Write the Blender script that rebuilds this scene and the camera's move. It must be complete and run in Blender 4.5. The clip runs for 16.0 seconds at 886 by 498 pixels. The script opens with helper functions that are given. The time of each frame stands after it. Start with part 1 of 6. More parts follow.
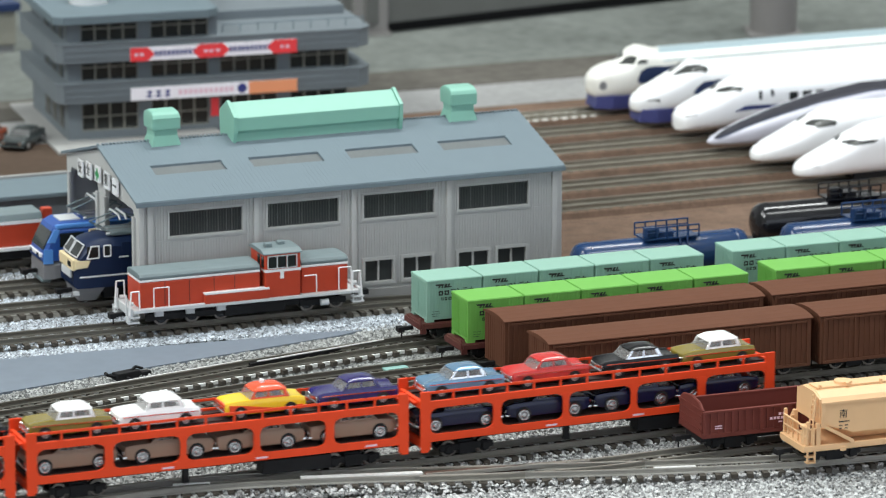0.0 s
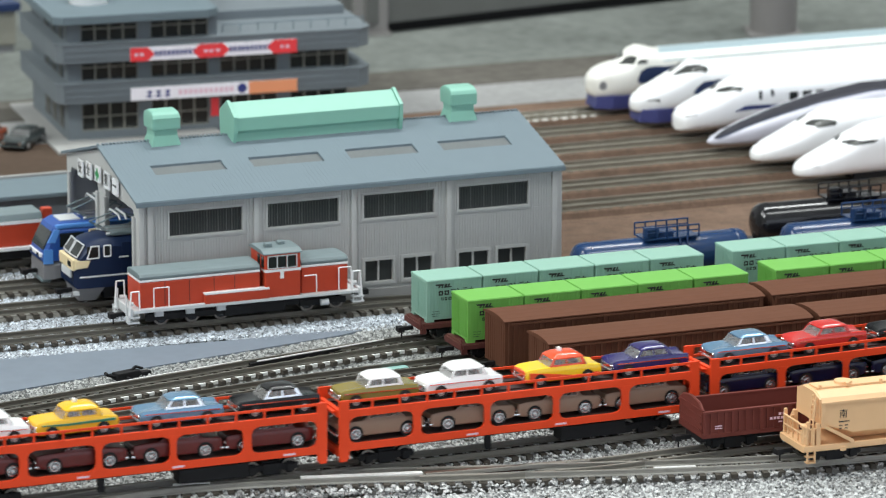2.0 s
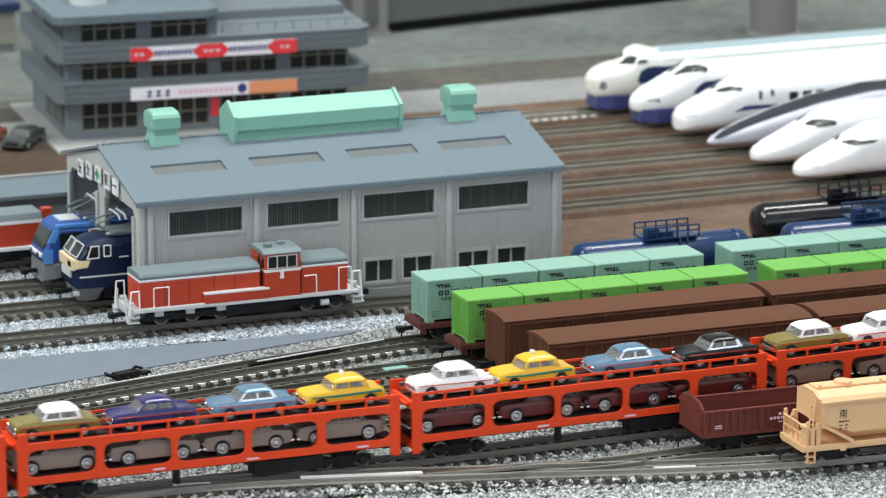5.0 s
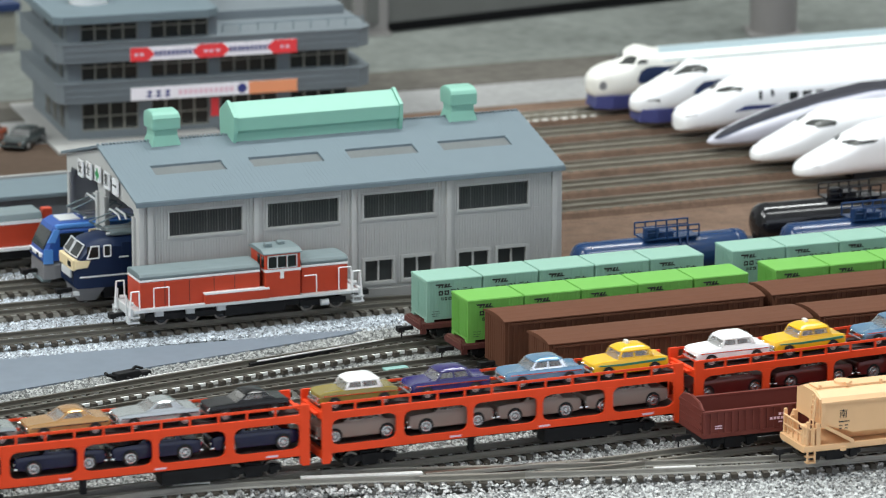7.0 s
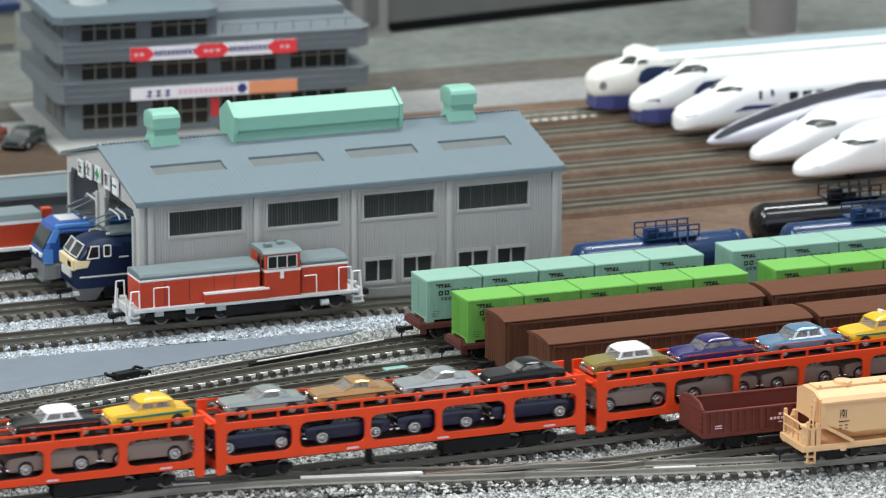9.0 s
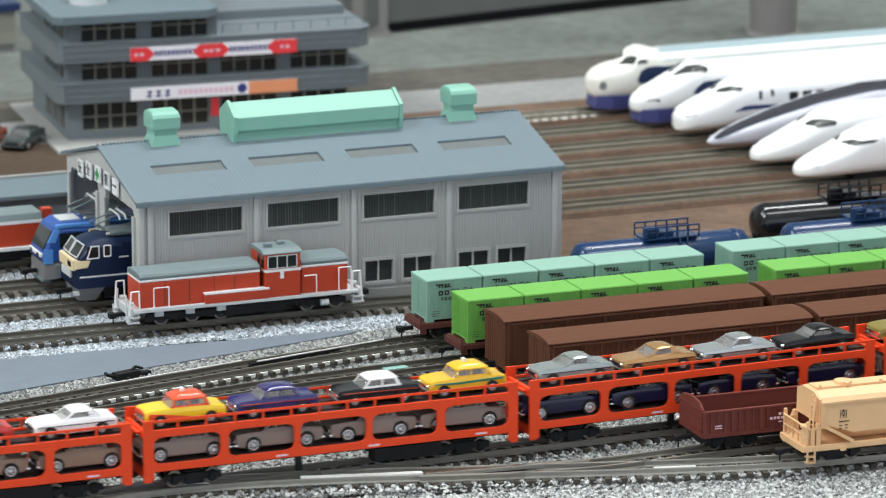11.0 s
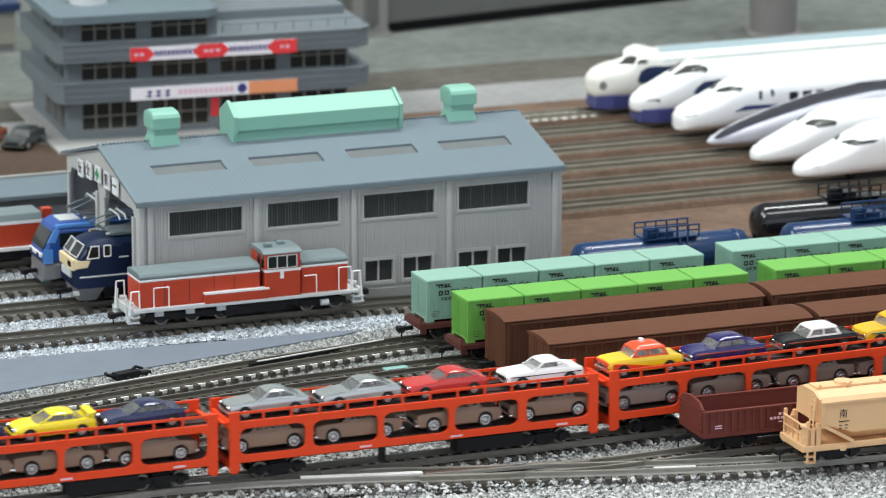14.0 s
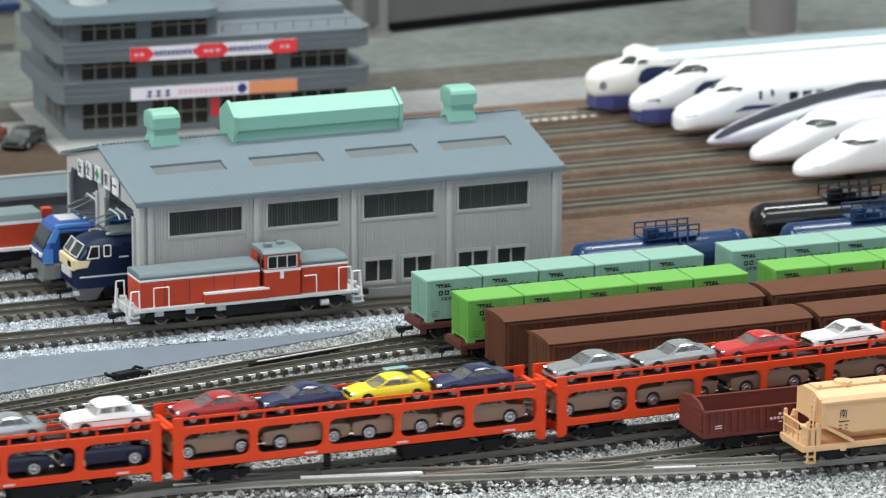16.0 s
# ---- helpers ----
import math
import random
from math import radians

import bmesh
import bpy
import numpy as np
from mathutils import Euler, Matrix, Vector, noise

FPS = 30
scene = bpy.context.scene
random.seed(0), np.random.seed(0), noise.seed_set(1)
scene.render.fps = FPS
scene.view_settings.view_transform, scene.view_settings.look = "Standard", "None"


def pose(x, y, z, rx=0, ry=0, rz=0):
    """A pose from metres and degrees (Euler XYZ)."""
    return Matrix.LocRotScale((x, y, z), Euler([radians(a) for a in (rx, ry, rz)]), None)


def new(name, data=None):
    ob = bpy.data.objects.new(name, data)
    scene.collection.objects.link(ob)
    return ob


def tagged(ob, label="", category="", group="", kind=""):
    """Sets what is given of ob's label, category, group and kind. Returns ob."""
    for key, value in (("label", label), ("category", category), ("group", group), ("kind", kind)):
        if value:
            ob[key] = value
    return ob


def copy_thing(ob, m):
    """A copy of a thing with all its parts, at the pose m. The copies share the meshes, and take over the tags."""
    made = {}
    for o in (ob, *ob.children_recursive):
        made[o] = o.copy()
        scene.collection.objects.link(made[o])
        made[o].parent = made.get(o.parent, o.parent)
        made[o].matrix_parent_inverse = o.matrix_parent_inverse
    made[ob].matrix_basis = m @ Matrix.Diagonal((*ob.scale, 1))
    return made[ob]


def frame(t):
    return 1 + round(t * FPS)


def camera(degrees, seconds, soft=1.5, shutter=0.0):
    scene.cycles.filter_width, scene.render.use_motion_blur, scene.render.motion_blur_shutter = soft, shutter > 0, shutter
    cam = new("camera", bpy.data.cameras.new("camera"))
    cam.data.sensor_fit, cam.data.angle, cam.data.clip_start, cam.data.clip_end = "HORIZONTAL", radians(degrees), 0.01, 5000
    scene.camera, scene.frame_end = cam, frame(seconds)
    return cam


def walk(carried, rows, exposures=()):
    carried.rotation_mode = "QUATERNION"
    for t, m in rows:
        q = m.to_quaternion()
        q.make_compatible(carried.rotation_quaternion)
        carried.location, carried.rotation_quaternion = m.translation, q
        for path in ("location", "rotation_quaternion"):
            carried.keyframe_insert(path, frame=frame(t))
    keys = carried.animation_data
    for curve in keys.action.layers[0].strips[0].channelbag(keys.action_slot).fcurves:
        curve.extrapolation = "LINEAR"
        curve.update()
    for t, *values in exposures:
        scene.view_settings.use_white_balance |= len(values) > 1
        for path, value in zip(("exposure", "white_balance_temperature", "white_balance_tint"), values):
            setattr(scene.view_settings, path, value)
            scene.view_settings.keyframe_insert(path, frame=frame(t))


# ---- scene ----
# Table-top railway yard in 1:150. Lengths below are millimetres; MM turns them into metres.
MM = 0.001
cam = camera(10.953, 16.0, soft=1.0, shutter=0.5)
cam.data.dof.use_dof = True
cam.data.dof.focus_distance = 1.60
cam.data.dof.aperture_fstop = 29
EYE = pose(-0.5860, -1.4888, 0.4340, 76.117, 0, -21.486)
walk(cam, [(0.0, EYE), (16.0, EYE)])


# ---- light ----
def make_light():
    w = bpy.data.worlds.new("room_air")
    scene.world = w
    w.use_nodes = True
    w.node_tree.nodes["Background"].inputs[0].default_value = (0.80, 0.88, 1.0, 1)
    w.node_tree.nodes["Background"].inputs[1].default_value = 1.27
    # Assumed overhead lamps, unseen; spots and powers set to brighten each area.
    for i, (x, y) in enumerate([(-1.7, -0.5), (0.5, -0.6), (-1.6, 0.3), (0.5, 0.4)]):
        d = bpy.data.lights.new("overhead_fill", "AREA")
        d.shape, d.size, d.size_y, d.energy, d.color = "RECTANGLE", 1.2, 0.25, (31.0, 11.5, 22.0, 24.0)[i], (0.955, 1.0, 0.985)
        new("overhead_fill", d).matrix_world = pose(x, y, 1.6)
    scene.view_settings.exposure = -0.035


make_light()


# ---- materials ----
def mat(name, color, rough=0.5, metal=0.0, vary=0.08, grain=400.0, bump=0.0, spec=0.5, dirt=0.0, emit=0.0, island=0.0, coat=0.0):
    m = bpy.data.materials.new(name)
    m.use_nodes = True
    nt = m.node_tree
    b = nt.nodes["Principled BSDF"]
    b.inputs["Roughness"].default_value = rough
    b.inputs["Metallic"].default_value = metal
    b.inputs["Specular IOR Level"].default_value = spec
    b.inputs["Coat Weight"].default_value = coat
    tc = nt.nodes.new("ShaderNodeTexCoord")

    def noise_tex(scale, detail=4.0):
        n = nt.nodes.new("ShaderNodeTexNoise")
        n.inputs["Scale"].default_value, n.inputs["Detail"].default_value = scale, detail
        nt.links.new(tc.outputs["Object"], n.inputs["Vector"])
        return n.outputs["Fac"]

    def maths(op, a, c):
        n = nt.nodes.new("ShaderNodeMath")
        n.operation = op
        for s, v in zip(n.inputs, (a, c)):
            if isinstance(v, (int, float)):
                s.default_value = v
            else:
                nt.links.new(v, s)
        return n.outputs[0]
    small, large = noise_tex(grain), noise_tex(grain / 12, 2.0)
    val = maths("ADD", maths("MULTIPLY", small, vary * 2), maths("MULTIPLY", large, vary * 2))
    val = maths("ADD", val, 1 - 2 * vary)
    if island:
        g = nt.nodes.new("ShaderNodeNewGeometry")
        val = maths("MULTIPLY", val, maths("ADD", maths("MULTIPLY", g.outputs["Random Per Island"], 2 * island), 1 - island))
    hsv = nt.nodes.new("ShaderNodeHueSaturation")
    hsv.inputs["Color"].default_value = (*color, 1)
    nt.links.new(val, hsv.inputs["Value"])
    col = hsv.outputs["Color"]
    if dirt:
        mx = nt.nodes.new("ShaderNodeMix")
        mx.data_type = "RGBA"
        ramp = nt.nodes.new("ShaderNodeValToRGB")
        ramp.color_ramp.elements[0].position, ramp.color_ramp.elements[1].position = 0.48, 0.72
        nt.links.new(noise_tex(grain / 5, 6.0), ramp.inputs[0])
        nt.links.new(maths("MULTIPLY", ramp.outputs[0], dirt), mx.inputs["Factor"])
        nt.links.new(col, mx.inputs["A"])
        mx.inputs["B"].default_value = (0.09, 0.07, 0.055, 1)
        col = mx.outputs["Result"]
    nt.links.new(col, b.inputs["Base Color"])
    if bump:
        bp = nt.nodes.new("ShaderNodeBump")
        bp.inputs["Strength"].default_value, bp.inputs["Distance"].default_value = bump, 0.0004
        nt.links.new(small, bp.inputs["Height"])
        nt.links.new(bp.outputs["Normal"], b.inputs["Normal"])
    if emit:
        b.inputs["Emission Color"].default_value = (*color, 1)
        b.inputs["Emission Strength"].default_value = emit
    return m


def glass(name, color=(0.9, 0.95, 0.95), rough=0.03):
    m = bpy.data.materials.new(name)
    m.use_nodes = True
    b = m.node_tree.nodes["Principled BSDF"]
    b.inputs["Base Color"].default_value = (*color, 1)
    b.inputs["Transmission Weight"].default_value = 1.0
    b.inputs["Roughness"].default_value = rough
    b.inputs["IOR"].default_value = 1.2
    return m


M = {}
for name, args in dict(
    earth=dict(color=(0.165, 0.110, 0.081), rough=0.95, spec=0.1, vary=0.3, grain=700, bump=0.6, dirt=0.5),
    grey_sand=dict(color=(0.138, 0.150, 0.138), rough=0.95, vary=0.5, grain=150, bump=0.4),
    pale_sand=dict(color=(0.28, 0.28, 0.277), rough=0.95, vary=0.3, grain=250, bump=0.4),
    dark_bed=dict(color=(0.11, 0.105, 0.095), spec=0.1, rough=0.95, vary=0.3, grain=900, bump=0.6),
    concrete=dict(color=(0.165, 0.195, 0.235), rough=0.5, vary=0.12, grain=160),
    stone=dict(color=(0.275, 0.28, 0.272), rough=0.45, vary=0.2, grain=900, island=0.75, bump=0.3),
    front_stone=dict(color=(0.40, 0.405, 0.40), rough=0.45, vary=0.2, grain=900, island=0.8, bump=0.3),
    bright_stone=dict(color=(0.40, 0.435, 0.475), rough=0.28, vary=0.2, grain=900, island=0.75, bump=0.3),
    sleeper=dict(color=(0.066, 0.058, 0.048), rough=0.85, spec=0.2, vary=0.2, grain=600),
    front_bed=dict(color=(0.25, 0.24, 0.22), rough=0.9, spec=0.15, vary=0.3, grain=500, bump=0.4),
    base_block=dict(color=(0.235, 0.228, 0.205), rough=0.9, spec=0.15, vary=0.2, grain=600, bump=0.3),
    front_rail=dict(color=(0.36, 0.345, 0.31), rough=0.45, metal=0.4, vary=0.2, grain=150),
    rail=dict(color=(0.17, 0.16, 0.135), rough=0.5, metal=0.45, vary=0.1, grain=300),
    near_rail=dict(color=(0.25, 0.235, 0.20), rough=0.5, metal=0.15, vary=0.15, grain=300),
    crib_stone=dict(color=(0.42, 0.415, 0.41), rough=0.45, vary=0.2, grain=900, island=0.7, bump=0.3),
    # Non-metal near-white: the glint of polished steel put into the colour.
    blade_glint=dict(color=(0.95, 0.945, 0.92), rough=0.2, metal=0.0, vary=0.05, grain=300),
    black=dict(color=(0.013, 0.013, 0.014), rough=0.6, spec=0.25, vary=0.2, grain=500),
    black_gloss=dict(color=(0.012, 0.012, 0.014), rough=0.15, vary=0.1, grain=500),
    shed_wall=dict(color=(0.475, 0.48, 0.47), rough=0.6, vary=0.03, grain=150, dirt=0.04),
    shed_roof=dict(color=(0.160, 0.205, 0.234), rough=0.55, spec=0.3, vary=0.03, grain=150),
    mint=dict(color=(0.222, 0.465, 0.372), rough=0.45, vary=0.03, grain=150),
    earth_sleeper=dict(color=(0.10, 0.082, 0.062), rough=0.9, spec=0.1, vary=0.25, grain=500),
    louvre=dict(color=(0.07, 0.075, 0.075), rough=0.5, vary=0.1, grain=300),
    pale_chips=dict(color=(0.80, 0.80, 0.77), rough=0.5, vary=0.2, grain=800, bump=0.4),
    earth_rail=dict(color=(0.30, 0.28, 0.23), rough=0.45, metal=0.6, vary=0.2, grain=200),
    dark_glass=dict(color=(0.02, 0.024, 0.024), rough=0.12, vary=0.1, grain=100),
    white=dict(color=(0.86, 0.86, 0.86), rough=0.35, vary=0.02, grain=200),
    shinkansen_white=dict(color=(0.96, 0.97, 0.985), rough=0.22, vary=0.01, grain=200, coat=0.3),
    cream_white=dict(color=(0.88, 0.87, 0.81), rough=0.25, vary=0.01, grain=200, coat=0.3),
    shinkansen_blue=dict(color=(0.02, 0.04, 0.16), rough=0.3, vary=0.05, grain=200),
    skirt_blue=dict(color=(0.055, 0.062, 0.20), rough=0.4, vary=0.05, grain=200),
    deep_blue=dict(color=(0.009, 0.020, 0.058), rough=0.45, spec=0.3, vary=0.05, grain=200),
    bright_blue=dict(color=(0.022, 0.085, 0.34), rough=0.35, vary=0.05, grain=200),
    sky_blue=dict(color=(0.09, 0.27, 0.66), rough=0.35, vary=0.05, grain=200),
    tank_blue=dict(color=(0.014, 0.040, 0.112), rough=0.22, vary=0.06, grain=200),
    loco_red=dict(color=(0.50, 0.055, 0.022), rough=0.38, vary=0.05, grain=250),
    loco_grey=dict(color=(0.165, 0.21, 0.22), rough=0.5, vary=0.05, grain=250),
    pale_grey=dict(color=(0.62, 0.64, 0.65), rough=0.45, vary=0.04, grain=250),
    mid_grey=dict(color=(0.20, 0.20, 0.21), rough=0.5, vary=0.05, grain=250),
    cream=dict(color=(0.80, 0.66, 0.40), rough=0.45, vary=0.03, grain=250),
    hopper_cream=dict(color=(0.80, 0.50, 0.265), rough=0.5, vary=0.04, grain=250),
    container_mint=dict(color=(0.27, 0.45, 0.37), rough=0.55, spec=0.3, vary=0.04, grain=250),
    container_green=dict(color=(0.165, 0.425, 0.085), rough=0.55, spec=0.3, vary=0.04, grain=250),
    van_brown=dict(color=(0.125, 0.052, 0.030), rough=0.75, spec=0.15, vary=0.06, grain=300),
    gondola_maroon=dict(color=(0.155, 0.040, 0.031), rough=0.65, spec=0.2, vary=0.06, grain=300),
    wagon_red=dict(color=(0.105, 0.028, 0.022), rough=0.6, vary=0.06, grain=300),
    carrier_red=dict(color=(0.80, 0.065, 0.014), rough=0.5, spec=0.3, vary=0.04, grain=250),
    carrier_deck=dict(color=(0.035, 0.012, 0.010), rough=0.7, vary=0.15, grain=300),
    office_grey=dict(color=(0.152, 0.178, 0.197), rough=0.7, vary=0.06, grain=120),
    office_roof=dict(color=(0.135, 0.18, 0.205), rough=0.7, vary=0.08, grain=90),
    plinth=dict(color=(0.33, 0.33, 0.32), rough=0.8, vary=0.08, grain=120),
    banner_red=dict(color=(0.88, 0.05, 0.06), rough=0.5, vary=0.03, grain=200),
    banner_orange=dict(color=(0.85, 0.33, 0.16), rough=0.5, vary=0.03, grain=200),
    banner_pink=dict(color=(0.80, 0.55, 0.65), rough=0.5, vary=0.03, grain=200),
    green=dict(color=(0.0, 0.25, 0.06), rough=0.5, vary=0.03, grain=200),
    ink=dict(color=(0.02, 0.02, 0.02), rough=0.6, vary=0.03, grain=200),
    navy_ink=dict(color=(0.03, 0.04, 0.20), rough=0.6, vary=0.03, grain=200),
    chrome=dict(color=(0.85, 0.86, 0.88), rough=0.12, metal=1.0, vary=0.03, grain=200),
    tyre=dict(color=(0.02, 0.02, 0.02), rough=0.8, vary=0.1, grain=300),
    wheel_steel=dict(color=(0.22, 0.20, 0.18), rough=0.4, metal=0.8, vary=0.1, grain=300),
    viaduct=dict(color=(0.120, 0.122, 0.116), rough=0.85, vary=0.12, grain=60),
    pier=dict(color=(0.21, 0.20, 0.195), rough=0.85, vary=0.08, grain=60),
    room_wall=dict(color=(0.7, 0.7, 0.68), rough=0.8, vary=0.03, grain=10),
    car_taupe=dict(color=(0.33, 0.21, 0.145), rough=0.5, vary=0.02, grain=200),
    car_greige=dict(color=(0.30, 0.225, 0.19), rough=0.5, vary=0.02, grain=200),
    car_maroon=dict(color=(0.14, 0.018, 0.016), rough=0.3, vary=0.02, grain=200),
    car_midnight=dict(color=(0.009, 0.012, 0.048), rough=0.25, vary=0.02, grain=200),
    car_olive=dict(color=(0.22, 0.17, 0.03), rough=0.25, vary=0.03, grain=200, coat=0.4),
    car_white=dict(color=(0.92, 0.915, 0.91), rough=0.25, vary=0.01, grain=200, coat=0.4),
    car_yellow=dict(color=(0.82, 0.47, 0.015), rough=0.25, vary=0.02, grain=200, coat=0.4),
    car_lemon=dict(color=(0.85, 0.68, 0.02), rough=0.25, vary=0.02, grain=200, coat=0.4),
    car_orange=dict(color=(0.80, 0.08, 0.02), rough=0.25, vary=0.02, grain=200, coat=0.4),
    car_red=dict(color=(0.55, 0.03, 0.025), rough=0.25, vary=0.02, grain=200, coat=0.4),
    car_navy=dict(color=(0.022, 0.016, 0.12), rough=0.2, vary=0.02, grain=200, coat=0.5),
    car_blue=dict(color=(0.17, 0.31, 0.46), rough=0.22, metal=0.45, vary=0.03, grain=200, coat=0.4),
    car_black=dict(color=(0.008, 0.008, 0.009), rough=0.22, spec=0.35, vary=0.02, grain=200, coat=0.1),
    car_silver=dict(color=(0.47, 0.50, 0.50), rough=0.24, metal=0.65, vary=0.03, grain=200, coat=0.4),
    car_sage=dict(color=(0.36, 0.40, 0.385), rough=0.26, metal=0.55, vary=0.03, grain=200, coat=0.4),
    car_ink=dict(color=(0.012, 0.018, 0.075), rough=0.25, vary=0.03, grain=200, coat=0.4),
    car_ruby=dict(color=(0.36, 0.022, 0.02), rough=0.28, vary=0.03, grain=200, coat=0.4),
    verge_brown=dict(color=(0.112, 0.104, 0.092), rough=0.95, spec=0.1, vary=0.45, grain=160, bump=0.4),
    darker_earth=dict(color=(0.085, 0.06, 0.045), rough=0.95, spec=0.1, vary=0.2, grain=300, bump=0.4),
    car_copper=dict(color=(0.52, 0.29, 0.11), rough=0.26, metal=0.55, vary=0.03, grain=200, coat=0.4),
    car_window=dict(color=(0.17, 0.165, 0.155), rough=0.12, spec=0.3, vary=0.05, grain=100),
    stripe_green=dict(color=(0.02, 0.20, 0.12), rough=0.4, vary=0.03, grain=200),
).items():
    M[name] = mat(name, **args)
M["clear_glass"] = glass("clear_glass")


# ---- building helpers, all in millimetres ----
def box(bm, x0, y0, z0, x1, y1, z1):
    vs = [bm.verts.new((x, y, z)) for x in (x0, x1) for y in (y0, y1) for z in (z0, z1)]
    for f in ((0, 1, 3, 2), (4, 6, 7, 5), (0, 4, 5, 1), (2, 3, 7, 6), (0, 2, 6, 4), (1, 5, 7, 3)):
        bm.faces.new([vs[i] for i in f])
    return bm


def loft(bm, rings, closed=True):
    rows = [[bm.verts.new(p) for p in r] for r in rings]
    k = len(rows[0])
    for a, b in zip(rows, rows[1:]):
        for i in range(k if closed else k - 1):
            j = (i + 1) % k
            bm.faces.new((a[i], a[j], b[j], b[i]))
    if closed:
        bm.faces.new(rows[0][::-1])
        bm.faces.new(rows[-1])
    return bm


def prism(bm, pts, axis, a, b):
    """A flat outline, pushed from a to b along an axis: (y, z) for x, (x, z) for y, (x, y) for z."""
    put = {"x": lambda p, q: (q, p[0], p[1]), "y": lambda p, q: (p[0], q, p[1]), "z": lambda p, q: (p[0], p[1], q)}[axis]
    return loft(bm, [[put(p, a) for p in pts], [put(p, b) for p in pts]])


def rod(bm, p, q, r, seg=8, r2=None):
    p, q = Vector(p), Vector(q)
    t = (q - p).normalized()
    s = t.orthogonal().normalized()
    w = t.cross(s)
    rings = []
    for c, rad in ((p, r), (q, r if r2 is None else r2)):
        rings.append([c + rad * (math.cos(2 * math.pi * i / seg) * s + math.sin(2 * math.pi * i / seg) * w) for i in range(seg)])
    return loft(bm, rings)


def bar(bm, pts, r, seg=6):
    for p, q in zip(pts, pts[1:]):
        rod(bm, p, q, r, seg)
    return bm


def part(name, bm, material, parent=None, label="", bevel=0.0, smooth=False, at=None):
    bmesh.ops.recalc_face_normals(bm, faces=bm.faces[:])
    if bevel:
        es = [e for e in bm.edges if len(e.link_faces) == 2 and e.calc_face_angle(0) > 0.6]
        bmesh.ops.bevel(bm, geom=es, offset=bevel, segments=2, affect="EDGES", profile=0.6, clamp_overlap=True)
    me = bpy.data.meshes.new(name)
    bmesh.ops.scale(bm, vec=(MM, MM, MM), verts=bm.verts[:])
    bm.to_mesh(me)
    bm.free()
    me.materials.append(M[material])
    if smooth:
        for p in me.polygons:
            p.use_smooth = True
        me.set_sharp_from_angle(angle=radians(38))
    ob = new(name, me)
    if at is not None:
        ob.matrix_basis = mm(*at)
    if parent is not None:
        ob.parent = parent
    return tagged(ob, label)


def share(name, ob, m, parent):
    """Another object on the same mesh, as a part of parent."""
    o = new(name, ob.data)
    o.parent = parent
    o.matrix_basis = m
    return o


def mm(x, y, z, rx=0, ry=0, rz=0):
    return pose(x * MM, y * MM, z * MM, rx, ry, rz)


def thing(name, label, category, at=(0, 0, 0), rz=0, group="", kind=""):
    ob = new(name)
    ob.empty_display_size = 0.01
    ob.matrix_basis = mm(*at, 0, 0, rz)
    return tagged(ob, label, category, group, kind)


B = bmesh.new
M["shed_glass"] = mat("shed_glass", (0.038, 0.043, 0.043), rough=0.3, vary=0.25, grain=120)
M["dim_bar"] = mat("dim_bar", (0.14, 0.145, 0.145), rough=0.5)
M["shed_skylight"] = mat("shed_skylight", (0.13, 0.142, 0.145), rough=0.6, vary=0.15, grain=900)


# ---- ground and tracks ----
def ground():
    g = part("ground", box(B(), -2300, -560, -40, 2300, 1300, -5.5), "dark_bed")
    tagged(g, "dark gravel-strewn baseboard under the model yard", "ground", kind="structure")
    g = part("earth", box(B(), -1500, 186, -5.4, 1500, 404, -4.6), "earth")
    tagged(g, "reddish-brown earth between the far tracks", "ground", kind="structure")
    g = part("earth_strip", prism(B(), [(88, 66), (1500, 66), (1500, 187), (88, 187)], "z", -5.4, -4.7), "earth")
    tagged(g, "reddish-brown earth beside the engine shed", "ground", kind="structure")
    g = part("pale_ground", prism(B(), [(-1500, 404), (1500, 404), (1500, 470), (-1500, 470)], "z", -5.4, -4.5), "pale_sand")
    tagged(g, "pale grey gravel strip beyond the far tracks", "ground", kind="structure")
    g = part("far_ground", prism(B(), [(-1500, 470), (1500, 470), (1500, 1250), (-1500, 1250)], "z", -5.4, -4.4), "grey_sand")
    tagged(g, "greenish-grey road surface below the viaduct", "ground", kind="structure")
    g = part("brown_verge", prism(B(), [(-1500, 462), (1500, 440), (1500, 482), (-1500, 506)], "z", -5.3, -4.3), "verge_brown")
    tagged(g, "brown-grey weathered gravel verge along the road", "ground", kind="structure")
    # A darker brown sheet over the left part of the earth.
    g = part("darker_ground", prism(B(), [(-900, 200), (20, 200), (20, 398), (-900, 398)], "z", -5.3, -4.5), "darker_earth")
    tagged(g, "darker brown ground beside the office", "ground", kind="structure")
    # paved walk: a long wedge that narrows to a point beside the turnout
    g = part("pavement", prism(B(), [(-420, 40), (-159, 21), (-112, 32), (-68, 41), (-20, 51), (-10, 55), (-27, 58), (-62, 59), (-114, 63), (-146, 65.5), (-420, 72)], "z", -5.4, -3.9), "concrete")
    tagged(g, "smooth blue-grey paved walk beside the track", "pavement", kind="structure")
    g = part("shed_apron", prism(B(), [(-140, 91.5), (92, 89), (92, 186), (-140, 186)], "z", -5.4, -4.05), "dark_bed")
    tagged(g, "dark gritty ground of the engine shed", "ground", kind="structure")


ground()


